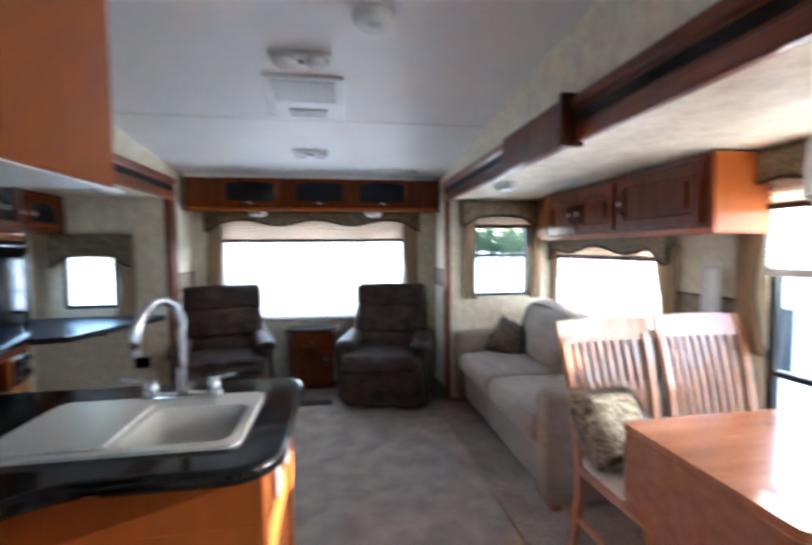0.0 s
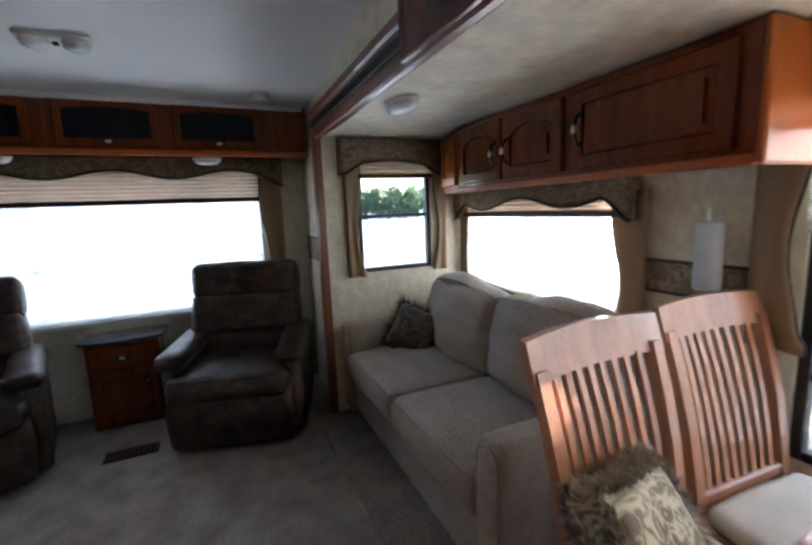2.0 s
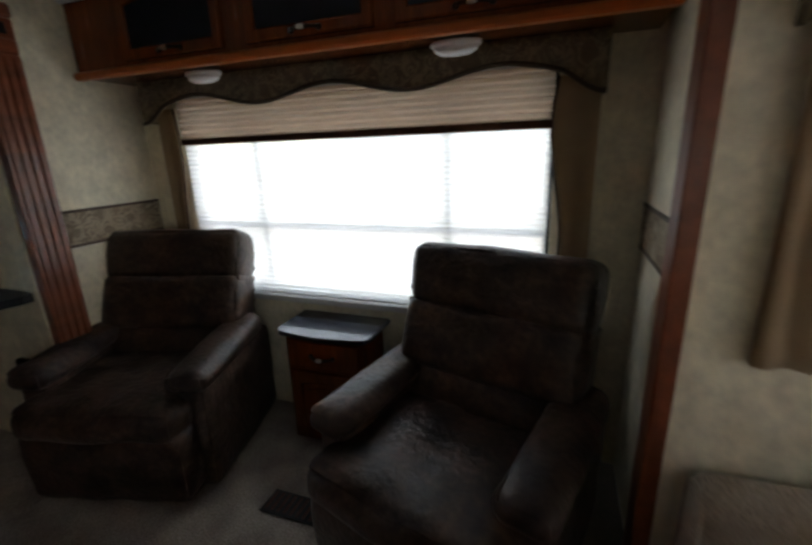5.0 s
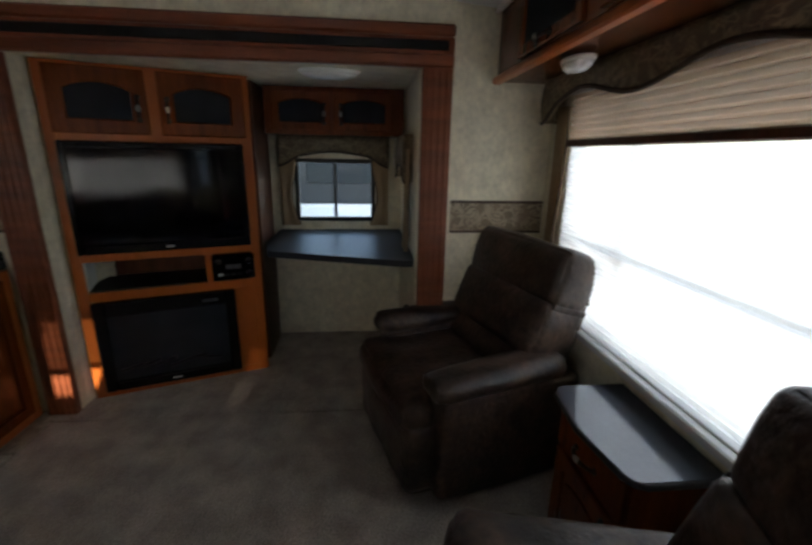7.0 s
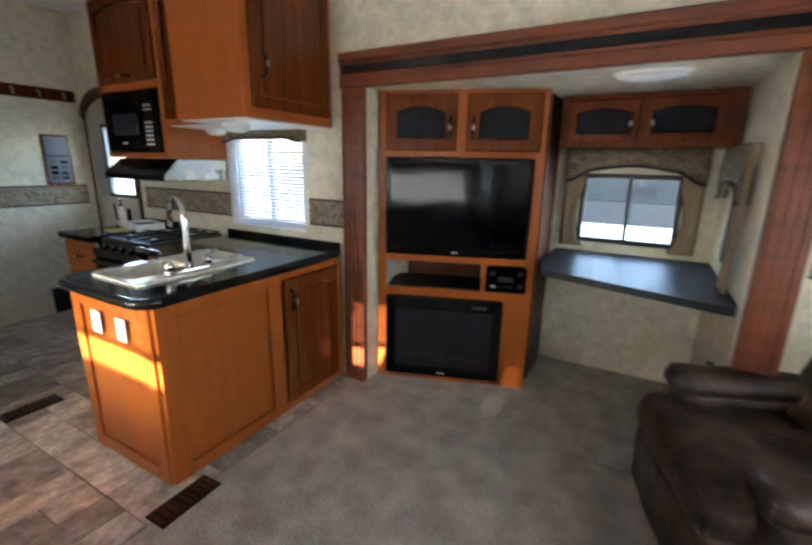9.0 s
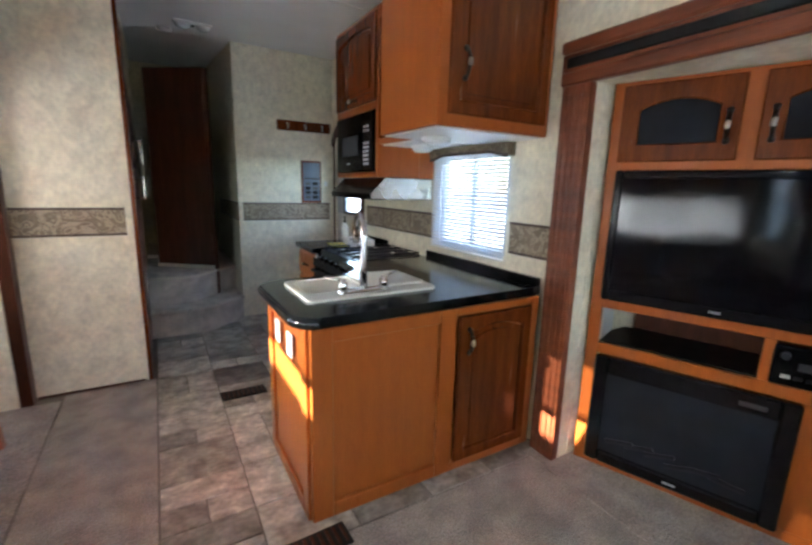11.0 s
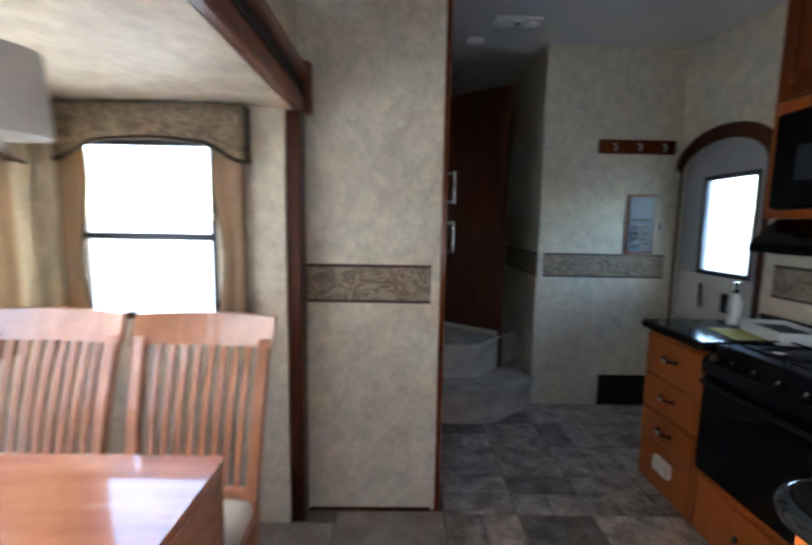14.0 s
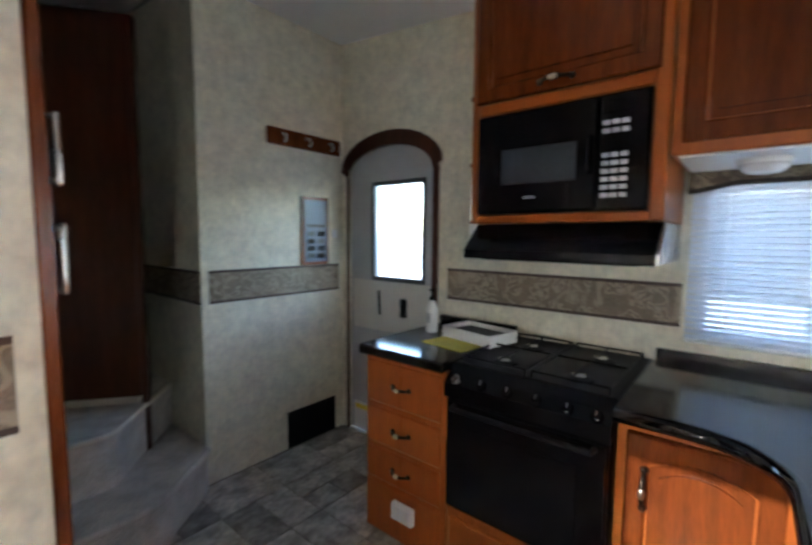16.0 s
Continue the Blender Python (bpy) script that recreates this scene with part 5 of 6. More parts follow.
# ---- sofa ----
sf = thing("sofa", pose(1.24, 1.06, 0.004), "taupe fabric two-seat sofa in the slide-out", "sofa")
SL, SD = 1.84, 0.92     # length along y, depth along x
b = bmesh.new()
soft(b, 0.07, SD, 0.06, SL - 0.06, 0.05, 0.33, 0.02, 2)
part("base", b, SOFACLOTH, sf, smooth=True)
for y0 in (0.04, SL - 0.19):
    b = bmesh.new()
    soft(b, 0.03, SD, y0, y0 + 0.15, 0.03, 0.645, 0.045, 4, 0.008)
    ar = part("arm", b, SOFACLOTH, sf, smooth=True)
    b = bmesh.new()
    tube(b, [(0.034, y0 + 0.02, 0.06), (0.034, y0 + 0.02, 0.58)] + [(0.034, y0 + 0.075 - 0.055 * math.cos(radians(q)), 0.58 + 0.05 * math.sin(radians(q))) for q in range(20, 161, 20)] + [(0.034, y0 + 0.13, 0.58), (0.034, y0 + 0.13, 0.06)], 0.006, 6)
    part("piping", b, SOFACLOTH, ar, smooth=True)
half = (SL - 0.38) / 2
for i in range(2):
    y0 = 0.19 + half * i
    b = bmesh.new()
    soft(b, 0.02, 0.70, y0 + 0.006, y0 + half - 0.006, 0.31, 0.47, 0.045, 5, 0.030)
    sc_ = part("seat_cushion", rumple(b, 0.010, 5, i), SOFACLOTH, sf, smooth=True)
    b = bmesh.new()
    tube(b, [(0.62, y0 + 0.02, 0.459), (0.06, y0 + 0.02, 0.459), (0.033, y0 + 0.05, 0.459), (0.033, y0 + half - 0.05, 0.459), (0.06, y0 + half - 0.02, 0.459), (0.62, y0 + half - 0.02, 0.459)], 0.0065, 6)
    part("piping", b, SOFACLOTH, sc_, smooth=True)
    tm = Matrix.Translation((0.60, 0, 0.44)) @ Matrix.Rotation(radians(14), 4, "Y")
    b = bmesh.new()
    soft(b, -0.07, 0.14, y0 - 0.006, y0 + half + 0.006, 0.0, 0.475, 0.085, 7, 0.04, tm)
    bc_ = part("back_cushion", rumple(rumple(b, 0.035, 3.2, 3 + i), 0.010, 9, 5 + i), SOFACLOTH, sf, smooth=True)
    b = bmesh.new()
    ya, yb = y0 + 0.026, y0 + half - 0.026
    tube(b, [tm @ Vector(q) for q in ((-0.038, ya, 0.04), (-0.038, ya, 0.40), (-0.038, ya + 0.04, 0.438), (-0.038, yb - 0.04, 0.438), (-0.038, yb, 0.40), (-0.038, yb, 0.04))], 0.0065, 6)
    part("piping", b, SOFACLOTH, bc_, smooth=True)
    b = bmesh.new()
    tube(b, [tm @ Vector(q) for q in ((0.125, ya, 0.30), (0.125, ya, 0.43), (0.120, ya + 0.05, 0.475), (0.118, (ya + yb) / 2, 0.505), (0.120, yb - 0.05, 0.475), (0.125, yb, 0.43), (0.125, yb, 0.30))], 0.0065, 6)
    part("back_piping", b, PIPING, bc_, smooth=True)
b = bmesh.new()
soft(b, 0.76, SD + 0.03, 0.10, SL - 0.10, 0.1, 0.80, 0.05, 3)
part("back_frame", b, SOFACLOTH, sf, smooth=True)
for x in (0.09, 0.86):
    for y in (0.09, SL - 0.09):
        part("foot", boxed(x - 0.03, x + 0.03, y - 0.03, y + 0.03, 0, 0.055, 0.006), CHAIRWOOD, sf)


def throw_pillow(m, label, cloth, size=0.36, fringe=False):
    p = thing("throw_pillow", m, label, "pillow")
    b = bmesh.new()
    n = 14
    rows = {}
    for sgn in (1, -1):
        for i in range(n + 1):
            for j in range(n + 1):
                u, v = i / n * 2 - 1, j / n * 2 - 1
                e = (1 - u ** 4) * (1 - v ** 4)
                if sgn < 0 and (i in (0, n) or j in (0, n)):
                    rows[(sgn, i, j)] = rows[(1, i, j)]
                    continue
                pin = 1 - 0.08 * (1 - abs(u)) * abs(v) - 0.08 * (1 - abs(v)) * abs(u)
                rows[(sgn, i, j)] = b.verts.new((u * size / 2 * pin, sgn * -0.075 * max(0, e) ** 0.55, v * size / 2 * pin + size / 2))
        for i in range(n):
            for j in range(n):
                b.faces.new([rows[(sgn, a, c)] for a, c in ((i, j), (i + 1, j), (i + 1, j + 1), (i, j + 1))])
    part("cover", b, cloth, p, smooth=True)
    h = size / 2
    b = bmesh.new()
    rim = [(-h, 0, 0), (0, 0, 0.03 * size), (h, 0, 0), (h * 0.93, 0, h), (h, 0, 2 * h), (0, 0, 2 * h - 0.03 * size), (-h, 0, 2 * h), (-h * 0.93, 0, h)]
    if fringe:
        rnd = random.Random(3)
        k = len(rim)
        for q in range(k):
            a, c = Vector(rim[q]), Vector(rim[(q + 1) % k])
            for s in range(14):
                o = a.lerp(c, s / 14)
                d = (o - Vector((0, 0, h))).normalized()
                e = o + d * 0.035 + Vector((rnd.uniform(-.01, .01), rnd.uniform(-.02, .02), rnd.uniform(-.01, .01)))
                tube(b, [o, e], [0.007, 0.002], 4)
        part("fringe", b, PIPING, p, "dark brown brush fringe")
    return p


throw_pillow(pose(1.60, 2.545, 0.47, -30, 22, -38), "dark brocade throw pillow with fringe on the sofa", PILLOWCLOTH, 0.30, True)


# ---- dinette ----
tb = thing("dining_table", pose(1.235, -0.125, 0.004), "honey-brown wooden drop-leaf dining table", "table")
TL, TWd = 1.0, 0.62
b = bmesh.new()
prism(b, rrect(0, TL, 0, TWd, 0.02), 0.73, 0.757, "z")
part("tabletop", b, TABLEWOOD, tb)
part("end_panel", boxed(0.004, 0.026, 0.012, TWd - 0.012, 0.43, 0.728, 0.006), TABLEWOOD, tb, "hanging drop-leaf board")
part("apron", boxed(0.09, TL - 0.05, 0.07, TWd - 0.07, 0.65, 0.729, 0.004), CHAIRWOOD, tb)
b = bmesh.new()
lathe(b, [(0.11, 0.05), (0.06, 0.10), (0.05, 0.30), (0.065, 0.42), (0.05, 0.55), (0.08, 0.65)], 16)
part("pedestal", b, CHAIRWOOD, tb, smooth=True, at=pose(TL / 2 + 0.03, TWd / 2, 0))
for k in range(4):
    b = bmesh.new()
    tube(b, [(0.05, 0, 0.10), (0.16, 0, 0.09), (0.27, 0, 0.03)], [0.035, 0.03, 0.026], 8)
    part("foot", b, CHAIRWOOD, tb, smooth=True, at=pose(TL / 2 + 0.03, TWd / 2, 0, 0, 0, 45 + 90 * k))


def dining_chair(m, label):
    """A slat-back chair; its sitter looks along -y."""
    c = thing("dining_chair", m, label, "chair", "chairs round the dinette table")
    W, D = 0.44, 0.42
    a = W / 2

    def back_pt(x, h):
        """The leaning, flaring line of the back from the seat up."""
        f = max(0.0, (h - 0.44) / 0.60)
        return (x * (1 + 0.09 * f), D + 0.02 + 0.135 * f - 0.02 * math.sin(f * math.pi), h)
    for s in (-1, 1):
        b = bmesh.new()
        box(b, s * (a - 0.022) - 0.018, s * (a - 0.022) + 0.018, 0.012, 0.05, 0, 0.435, 0.005)
        part("front_leg", b, CHAIRWOOD, c)
        b = bmesh.new()
        prof = [(D + 0.075, 0.0), (D + 0.02, 0.30)] + [(back_pt(0, h)[1], h) for h in (0.44, 0.58, 0.72, 0.86, 0.985)]
        verts = []
        for y, z in prof:
            f = max(0.0, (z - 0.44) / 0.60)
            xc = s * (a - 0.022) * (1 + 0.09 * f)
            verts.append([b.verts.new((xc + dx, y + dy, z)) for dx, dy in ((-0.018, -0.016), (0.018, -0.016), (0.018, 0.018), (-0.018, 0.018))])
        for p, q in zip(verts, verts[1:]):
            for k in range(4):
                b.faces.new((p[k], p[(k + 1) % 4], q[(k + 1) % 4], q[k]))
        b.faces.new(verts[0])
        b.faces.new(verts[-1])
        part("back_post", b, CHAIRWOOD, c)
    # crest rail, slightly bowed
    b = bmesh.new()
    n = 10
    cols = []
    for i in range(n + 1):
        x = (-1 + 2 * i / n) * (a + 0.022)
        bow = 0.03 * (1 - (2 * i / n - 1) ** 2)
        lo, hi = back_pt(0, 0.955), back_pt(0, 1.055)
        rise = 0.005 * (1 - (2 * i / n - 1) ** 2)
        cols.append([b.verts.new((x, lo[1] - 0.012 + bow, lo[2])), b.verts.new((x, hi[1] - 0.012 + bow, hi[2] + rise)), b.verts.new((x, hi[1] + 0.012 + bow, hi[2] + rise)), b.verts.new((x, lo[1] + 0.014 + bow, lo[2]))])
    for p, q in zip(cols, cols[1:]):
        for k in range(4):
            b.faces.new((p[k], p[(k + 1) % 4], q[(k + 1) % 4], q[k]))
    b.faces.new(cols[0])
    b.faces.new(cols[-1])
    part("crest_rail", b, CHAIRWOOD, c)
    for i in range(8):
        f = -1 + 2 * (i + 1) / 9
        b = bmesh.new()
        prev = None
        for h in (0.50, 0.62, 0.74, 0.86, 0.965):
            p = back_pt(f * (a - 0.035), h)
            bow = 0.026 * (1 - f * f) * (h - 0.46) / 0.5
            ring = [b.verts.new((p[0] + dx, p[1] + bow + dy, h)) for dx, dy in ((-0.010, -0.006), (0.010, -0.006), (0.010, 0.006), (-0.010, 0.006))]
            if prev:
                for k in range(4):
                    b.faces.new((prev[k], prev[(k + 1) % 4], ring[(k + 1) % 4], ring[k]))
            else:
                b.faces.new(ring)
            prev = ring
        b.faces.new(prev)
        part("slat", b, CHAIRWOOD, c)
    p = back_pt(0, 0.49)
    part("lower_rail", boxed(-a + 0.03, a - 0.03, p[1] - 0.011, p[1] + 0.011, 0.475, 0.515, 0.004), CHAIRWOOD, c)
    b = boxed(-a + 0.005, a - 0.005, 0.02, D + 0.01, 0.40, 0.442, 0.005)
    part("seat_frame", b, CHAIRWOOD, c)
    b = bmesh.new()
    soft(b, -a + 0.002, a - 0.002, 0.0, D - 0.005, 0.44, 0.505, 0.03, 4, 0.014)
    part("seat", b, CREAMSEAT, c, "cream upholstered seat pad", smooth=True)
    for s in (-1, 1):
        part("stretcher", boxed(s * (a - 0.022) - 0.008, s * (a - 0.022) + 0.008, 0.045, D + 0.03, 0.17, 0.195, 0.003), CHAIRWOOD, c)
    part("cross_stretcher", boxed(-a + 0.025, a - 0.025, D * 0.5 - 0.008, D * 0.5 + 0.008, 0.17, 0.195, 0.003), CHAIRWOOD, c)
    return c


ch = dining_chair(pose(1.475, 0.355, 0.004, 0, 0, 3), "honey-brown slat-back dining chair with a cream seat and fur pillow")
ch["label"] = "honey-brown slat-back dining chair holding a fur pillow"
for m_, lab in ((pose(1.955, 0.385, 0.004, 0, 0, -3), "honey-brown slat-back dining chair near the sofa"),
                (pose(1.465, 0.09, 0.004, 0, 0, 178), "honey-brown slat-back dining chair tucked under the table"),
                (pose(1.995, 0.06, 0.004, 0, 0, 178), "honey-brown slat-back dining chair beside the dinette window")):
    copy_thing(ch, m_)["label"] = lab
fpil = throw_pillow(pose(1.36, 0.60, 0.515, -38, 6, 12), "cream tapestry pillow with shaggy fur edge on a dining chair", TAPESTRY, 0.33)
b = bmesh.new()
rnd = random.Random(11)
for k in range(5200):
    u, v = rnd.uniform(-1, 1), rnd.uniform(-1, 1)
    s = rnd.choice((-1, 1))
    if s > 0 and max(abs(u), abs(v)) < 0.72:
        continue
    e = max(0, (1 - u ** 4) * (1 - v ** 4)) ** 0.55
    o = Vector((u * 0.155, s * -0.072 * e, v * 0.155 + 0.165))
    d = Vector((u * 0.9 + rnd.uniform(-.5, .5), s * -(0.30 + rnd.random() * 0.4), v * 0.9 - 0.2 + rnd.uniform(-.5, .5))).normalized()
    w = d.orthogonal().normalized() * 0.004
    p0, p1, p2 = b.verts.new(o - w), b.verts.new(o + w), b.verts.new(o + d * rnd.uniform(0.02, 0.045))
    b.faces.new((p0, p1, p2))
tagged(part("fur", b, FUR, fpil), kind="stuff")

# pendant lamp
lp = thing("pendant_lamp", pose(1.672, 0.115, SH, 0, 0, 30), "white drum-shade dinette lamp with curled metal arms", "lamp")
b = bmesh.new()
lathe(b, [(0.022, 0), (0.022, -0.022), (0.064, -0.026), (0.066, -0.042), (0.05, -0.056), (0.015, -0.058)], 24)
part("ceiling_plate", b, NICKEL, lp, smooth=False)
for s in (-1, 1):
    b = bmesh.new()
    tube(b, [(s * 0.04, 0, -0.02), (s * 0.045, 0, -0.14)], 0.006, 8)
    part("stem", b, NICKEL, lp)
b = bmesh.new()
n = 40
for r0, r1, flip in ((0.160, 0.168, 0), (0.157, 0.165, 1)):
    ra_, rb_ = [], []
    for i in range(n):
        t = 2 * math.pi * i / n
        ra_.append(b.verts.new((r0 * 1.14 * math.cos(t), r0 * 0.64 * math.sin(t), -0.140)))
        rb_.append(b.verts.new((r1 * 1.14 * math.cos(t), r1 * 0.64 * math.sin(t), -0.305)))
    for i in range(n):
        b.faces.new((ra_[i], ra_[(i + 1) % n], rb_[(i + 1) % n], rb_[i]))
part("shade", b, LAMPSHADE, lp, "white fabric drum shade", smooth=True)
for k in range(4):
    b = bmesh.new()
    pts = [(0.02, 0, -0.29), (0.035, 0, -0.315), (0.07, 0, -0.342), (0.105, 0, -0.335), (0.122, 0, -0.31), (0.106, 0, -0.292), (0.088, 0, -0.302)]
    tube(b, pts, 0.006, 8)
    part("arm", b, NICKEL, lp, smooth=True, at=pose(0, 0, 0, 0, 0, 45 + 90 * k))
b = bmesh.new()
lathe(b, [(0.010, -0.12), (0.012, -0.29), (0.022, -0.31), (0.016, -0.338), (0.004, -0.355)], 14)
part("hub", b, NICKEL, lp, smooth=True)


# ---- entry, steps and hallway ----
ed = thing("door_entry", pose(LW - 0.03, ED[0], 0, 0, 0, 90), "grey arched entry door with a bright window", "door", "", "structure")
EW = ED[1] - ED[0]
ZA = 1.79       # spring of the arch
archo = [(EW / 2 + EW / 2 * math.cos(radians(a)), ZA + 0.175 * math.sin(radians(a))) for a in range(0, 181, 15)]
GX0, GX1, GZ0, GZ1 = 0.235, 0.625, 1.11, 1.70
b = bmesh.new()
box(b, 0, EW, 0, 0.035, 0, 0.18, 0.002)
box(b, 0, GX0, 0, 0.035, 0.18, ZA)
box(b, GX1, EW, 0, 0.035, 0.18, ZA)
box(b, GX0, GX1, 0, 0.035, 0.18, GZ0)
box(b, GX0, GX1, 0, 0.035, GZ1, ZA)
prism(b, [(0, ZA - 0.02), (EW, ZA - 0.02)] + archo, 0.001, 0.034, "y")
part("leaf", b, DOORGREY, ed)
b = bmesh.new()
for q in ((GX0 - 0.03, GX0, GZ0 - 0.03, GZ1 + 0.03), (GX1, GX1 + 0.03, GZ0 - 0.03, GZ1 + 0.03), (GX0, GX1, GZ0 - 0.03, GZ0), (GX0, GX1, GZ1, GZ1 + 0.03)):
    box(b, q[0], q[1], -0.014, 0.001, q[2], q[3], 0.006)
part("window_frame", b, GREYBODY, ed)
g = part("pane", boxed(GX0, GX1, 0.015, 0.02, GZ0, GZ1), GLASS, ed)
g.visible_shadow = False
part("screen_panel", boxed(0.03, EW - 0.03, -0.010, 0.0, 0.745, 1.08, 0.004), DOORLOW, ed)
part("lower_panel", boxed(0.05, EW - 0.05, -0.008, 0.0, 0.215, 0.735, 0.004), DOORGREY, ed)
part("kick_plate", boxed(0.03, EW - 0.03, -0.010, 0.0, 0.01, 0.205, 0.004), WHITE, ed)
part("caution_label", boxed(0.05, 0.30, -0.012, -0.010, 0.155, 0.19), YELLOW, ed)
b = bmesh.new()
tube(b, [(0.30, -0.03, 0.86), (0.30, -0.035, 0.95), (0.295, -0.035, 1.02)], 0.008, 6)
part("grab_bar", b, MATTBLACK, ed)
part("latch", boxed(0.47, 0.52, -0.03, -0.008, 0.86, 0.98, 0.006), BLACK, ed)
# arch trim
fr = thing("trim_door_arch", pose(LW, ED[0], 0, 0, 0, 90), "dark brown arched trim round the entry door", "trim", "", "structure")
b = bmesh.new()
n = 14
oa = [(EW / 2 + (EW / 2 + 0.05) * math.cos(math.pi * i / n), ZA + 0.02 + 0.225 * math.sin(math.pi * i / n)) for i in range(n + 1)]
ia = [(EW / 2 + (EW / 2 - 0.01) * math.cos(math.pi * i / n), ZA - 0.02 + 0.175 * math.sin(math.pi * i / n)) for i in range(n + 1)]
prism(b, oa + ia[::-1], -0.018, -0.001, "y")
part("arch", b, DARKWOOD, fr)
part("jamb", boxed(EW - 0.012, EW + 0.03, -0.016, -0.001, 0, ZA, 0.003), DARKWOOD, fr)
part("jamb", boxed(-0.0, 0.016, -0.016, -0.001, 0, ZA, 0.003), DARKWOOD, fr)
b = bmesh.new()
corner = [(EW + 0.0, ZA - 0.002), (EW + 0.0, 2.02), (0, 2.02), (0, ZA - 0.002)] + [(p[0], p[1]) for p in archo[::-1]]
prism(b, corner, 0.0, 0.04, "y")
part("spandrel", b, WALL, fr)

# coat hooks
hk = thing("coat_rack", pose(-0.645, FRONT, 1.913, 0, 0, 180), "dark wooden coat-hook board on the wall", "coat rack")
part("board", boxed(0, 0.56, -0.02, -0.001, 0, 0.10, 0.006), CHERRYD, hk)
for x in (0.10, 0.28, 0.46):
    b = bmesh.new()
    tube(b, [(x, -0.02, 0.07), (x, -0.05, 0.062), (x, -0.062, 0.03), (x, -0.045, 0.018)], 0.006, 6)
    part("hook", b, NICKEL, hk, smooth=True)
# monitor panel
mp_ = thing("monitor_panel", pose(-0.882, FRONT, 1.185, 0, 0, 180), "blue-grey systems monitor panel in a brown frame", "control panel")
part("frame", boxed(0, 0.22, -0.014, -0.001, 0, 0.44, 0.004), CHERRYD, mp_)
part("face", boxed(0.018, 0.202, -0.018, -0.012, 0.02, 0.42, 0.003), PANELBLUE, mp_)
part("heading_bar", boxed(0.035, 0.185, -0.020, -0.017, 0.245, 0.262), MATTBLACK, mp_)
for r in range(4):
    for c in range(2):
        part("switch", boxed(0.04 + 0.08 * c, 0.095 + 0.08 * c, -0.024, -0.017, 0.045 + 0.047 * r, 0.075 + 0.047 * r, 0.003), BLACK if (r + c) % 3 else GREYBODY, mp_)
ls = thing("light_switch", pose(-1.13, FRONT, 1.36, 0, 0, 180), "small white round switch beside the monitor panel", "switch")
b = bmesh.new()
soft(b, 0, 0.045, -0.02, -0.001, 0, 0.06, 0.012, 2)
part("cover", b, WHITE, ls, smooth=True)
# furnace grille
gv = thing("return_air_grille", pose(-0.762, FRONT, 0.004, 0, 0, 180), "black return-air grille low on the wall", "vent")
part("backing", boxed(0, 0.395, -0.006, -0.001, 0, 0.24, 0.002), MATTBLACK, gv)
for i in range(11):
    part("slat", boxed(0.01, 0.385, -0.014, -0.005, 0.012 + 0.0205 * i, 0.022 + 0.0205 * i, 0.002), MATTBLACK, gv)

# carpeted steps
ZL, ZU = 0.23, 0.485          # heights of the two treads
LOW = [(0.595, -1.845), (0.20, -1.845), (0.12, -1.865), (0.04, -1.92), (-0.08, -2.02), (-0.20, -2.11), (-0.24, -2.165)]
UPP = [(0.595, -2.125), (0.23, -2.125), (0.18, -2.145), (-0.02, -2.38), (-0.24, -2.62)]
s1 = structure("step_lower", prism(bmesh.new(), LOW + [(-0.24, -4.55), (0.595, -4.55)], 0.0, ZL, "z"), STEPCARPET, "lower curved carpeted step to the bedroom", "step")
b = bmesh.new()
tube(b, [(x, y + 0.002, ZL - 0.012) for x, y in LOW], 0.018, 8)
part("nosing", b, STEPCARPET, s1, smooth=True)
s2 = structure("step_upper", prism(bmesh.new(), UPP + [(-0.24, -4.55), (0.595, -4.55)], ZL, ZU, "z"), STEPCARPET, "upper angled carpeted step to the bedroom", "step")
b = bmesh.new()
tube(b, [(x, y + 0.002, ZU - 0.008) for x, y in UPP], 0.014, 8)
part("nosing", b, CREAMSEAT, s2, "pale cream step edge", smooth=True)
dr = thing("door_bathroom", pose(-0.03, -2.42, ZU + 0.04, 0, 0, 323), "dark brown interior door above the steps, ajar", "door", "", "structure")
part("leaf", boxed(0.0, 0.62, 0.0, 0.035, 0.0, 1.92, 0.004), DARKWOOD, dr)
part("sill", boxed(0.02, 0.64, -0.045, 0.03, -0.038, -0.001, 0.005), CREAMSEAT, dr, "pale threshold strip")
part("edge_strip", boxed(-0.03, -0.002, -0.01, 0.035, -ZU + ZL - 0.04, 1.92, 0.003), DARKWOOD, dr)
part("latch_plate", boxed(0.035, 0.06, -0.006, 0.0, 0.95, 1.03, 0.002), NICKEL, dr)
b = boxed(-0.235, 0.595, -4.55, -3.40, ZU - 0.01, ZU + 0.03)
structure("floor_hall", b, STEPCARPET, "carpeted upper hall floor", "floor")

# refrigerator in the partition
rf = thing("refrigerator", pose(0.605, -1.05, 0.0, 0, 0, 270), "built-in refrigerator with dark wood door panels", "refrigerator")
part("body", boxed(0, 0.78, 0.02, 0.60, 0.05, 1.95, 0.004), DARKWOOD, rf)
for z0, z1, hz in ((0.10, 1.44, (1.24, 1.40)), (1.46, 1.93, (1.48, 1.64))):
    d = part("door", boxed(0.03, 0.75, -0.03, 0.02, z0, z1, 0.006), DARKWOOD, rf)
    b = bmesh.new()
    soft(b, 0.088, 0.102, -0.088, -0.072, hz[0], hz[1], 0.006, 2)
    for zz in (hz[0] + 0.012, hz[1] - 0.012):
        tube(b, [(0.095, -0.08, zz), (0.095, -0.028, zz)], 0.006, 6)
    part("handle", b, NICKEL, d, "dull metal vertical door handle", smooth=True)
part("upper_cabinet", boxed(0, 0.78, -0.01, 0.60, 1.955, ceil_z(-1.0) - 0.01, 0.004), DARKWOOD, rf)

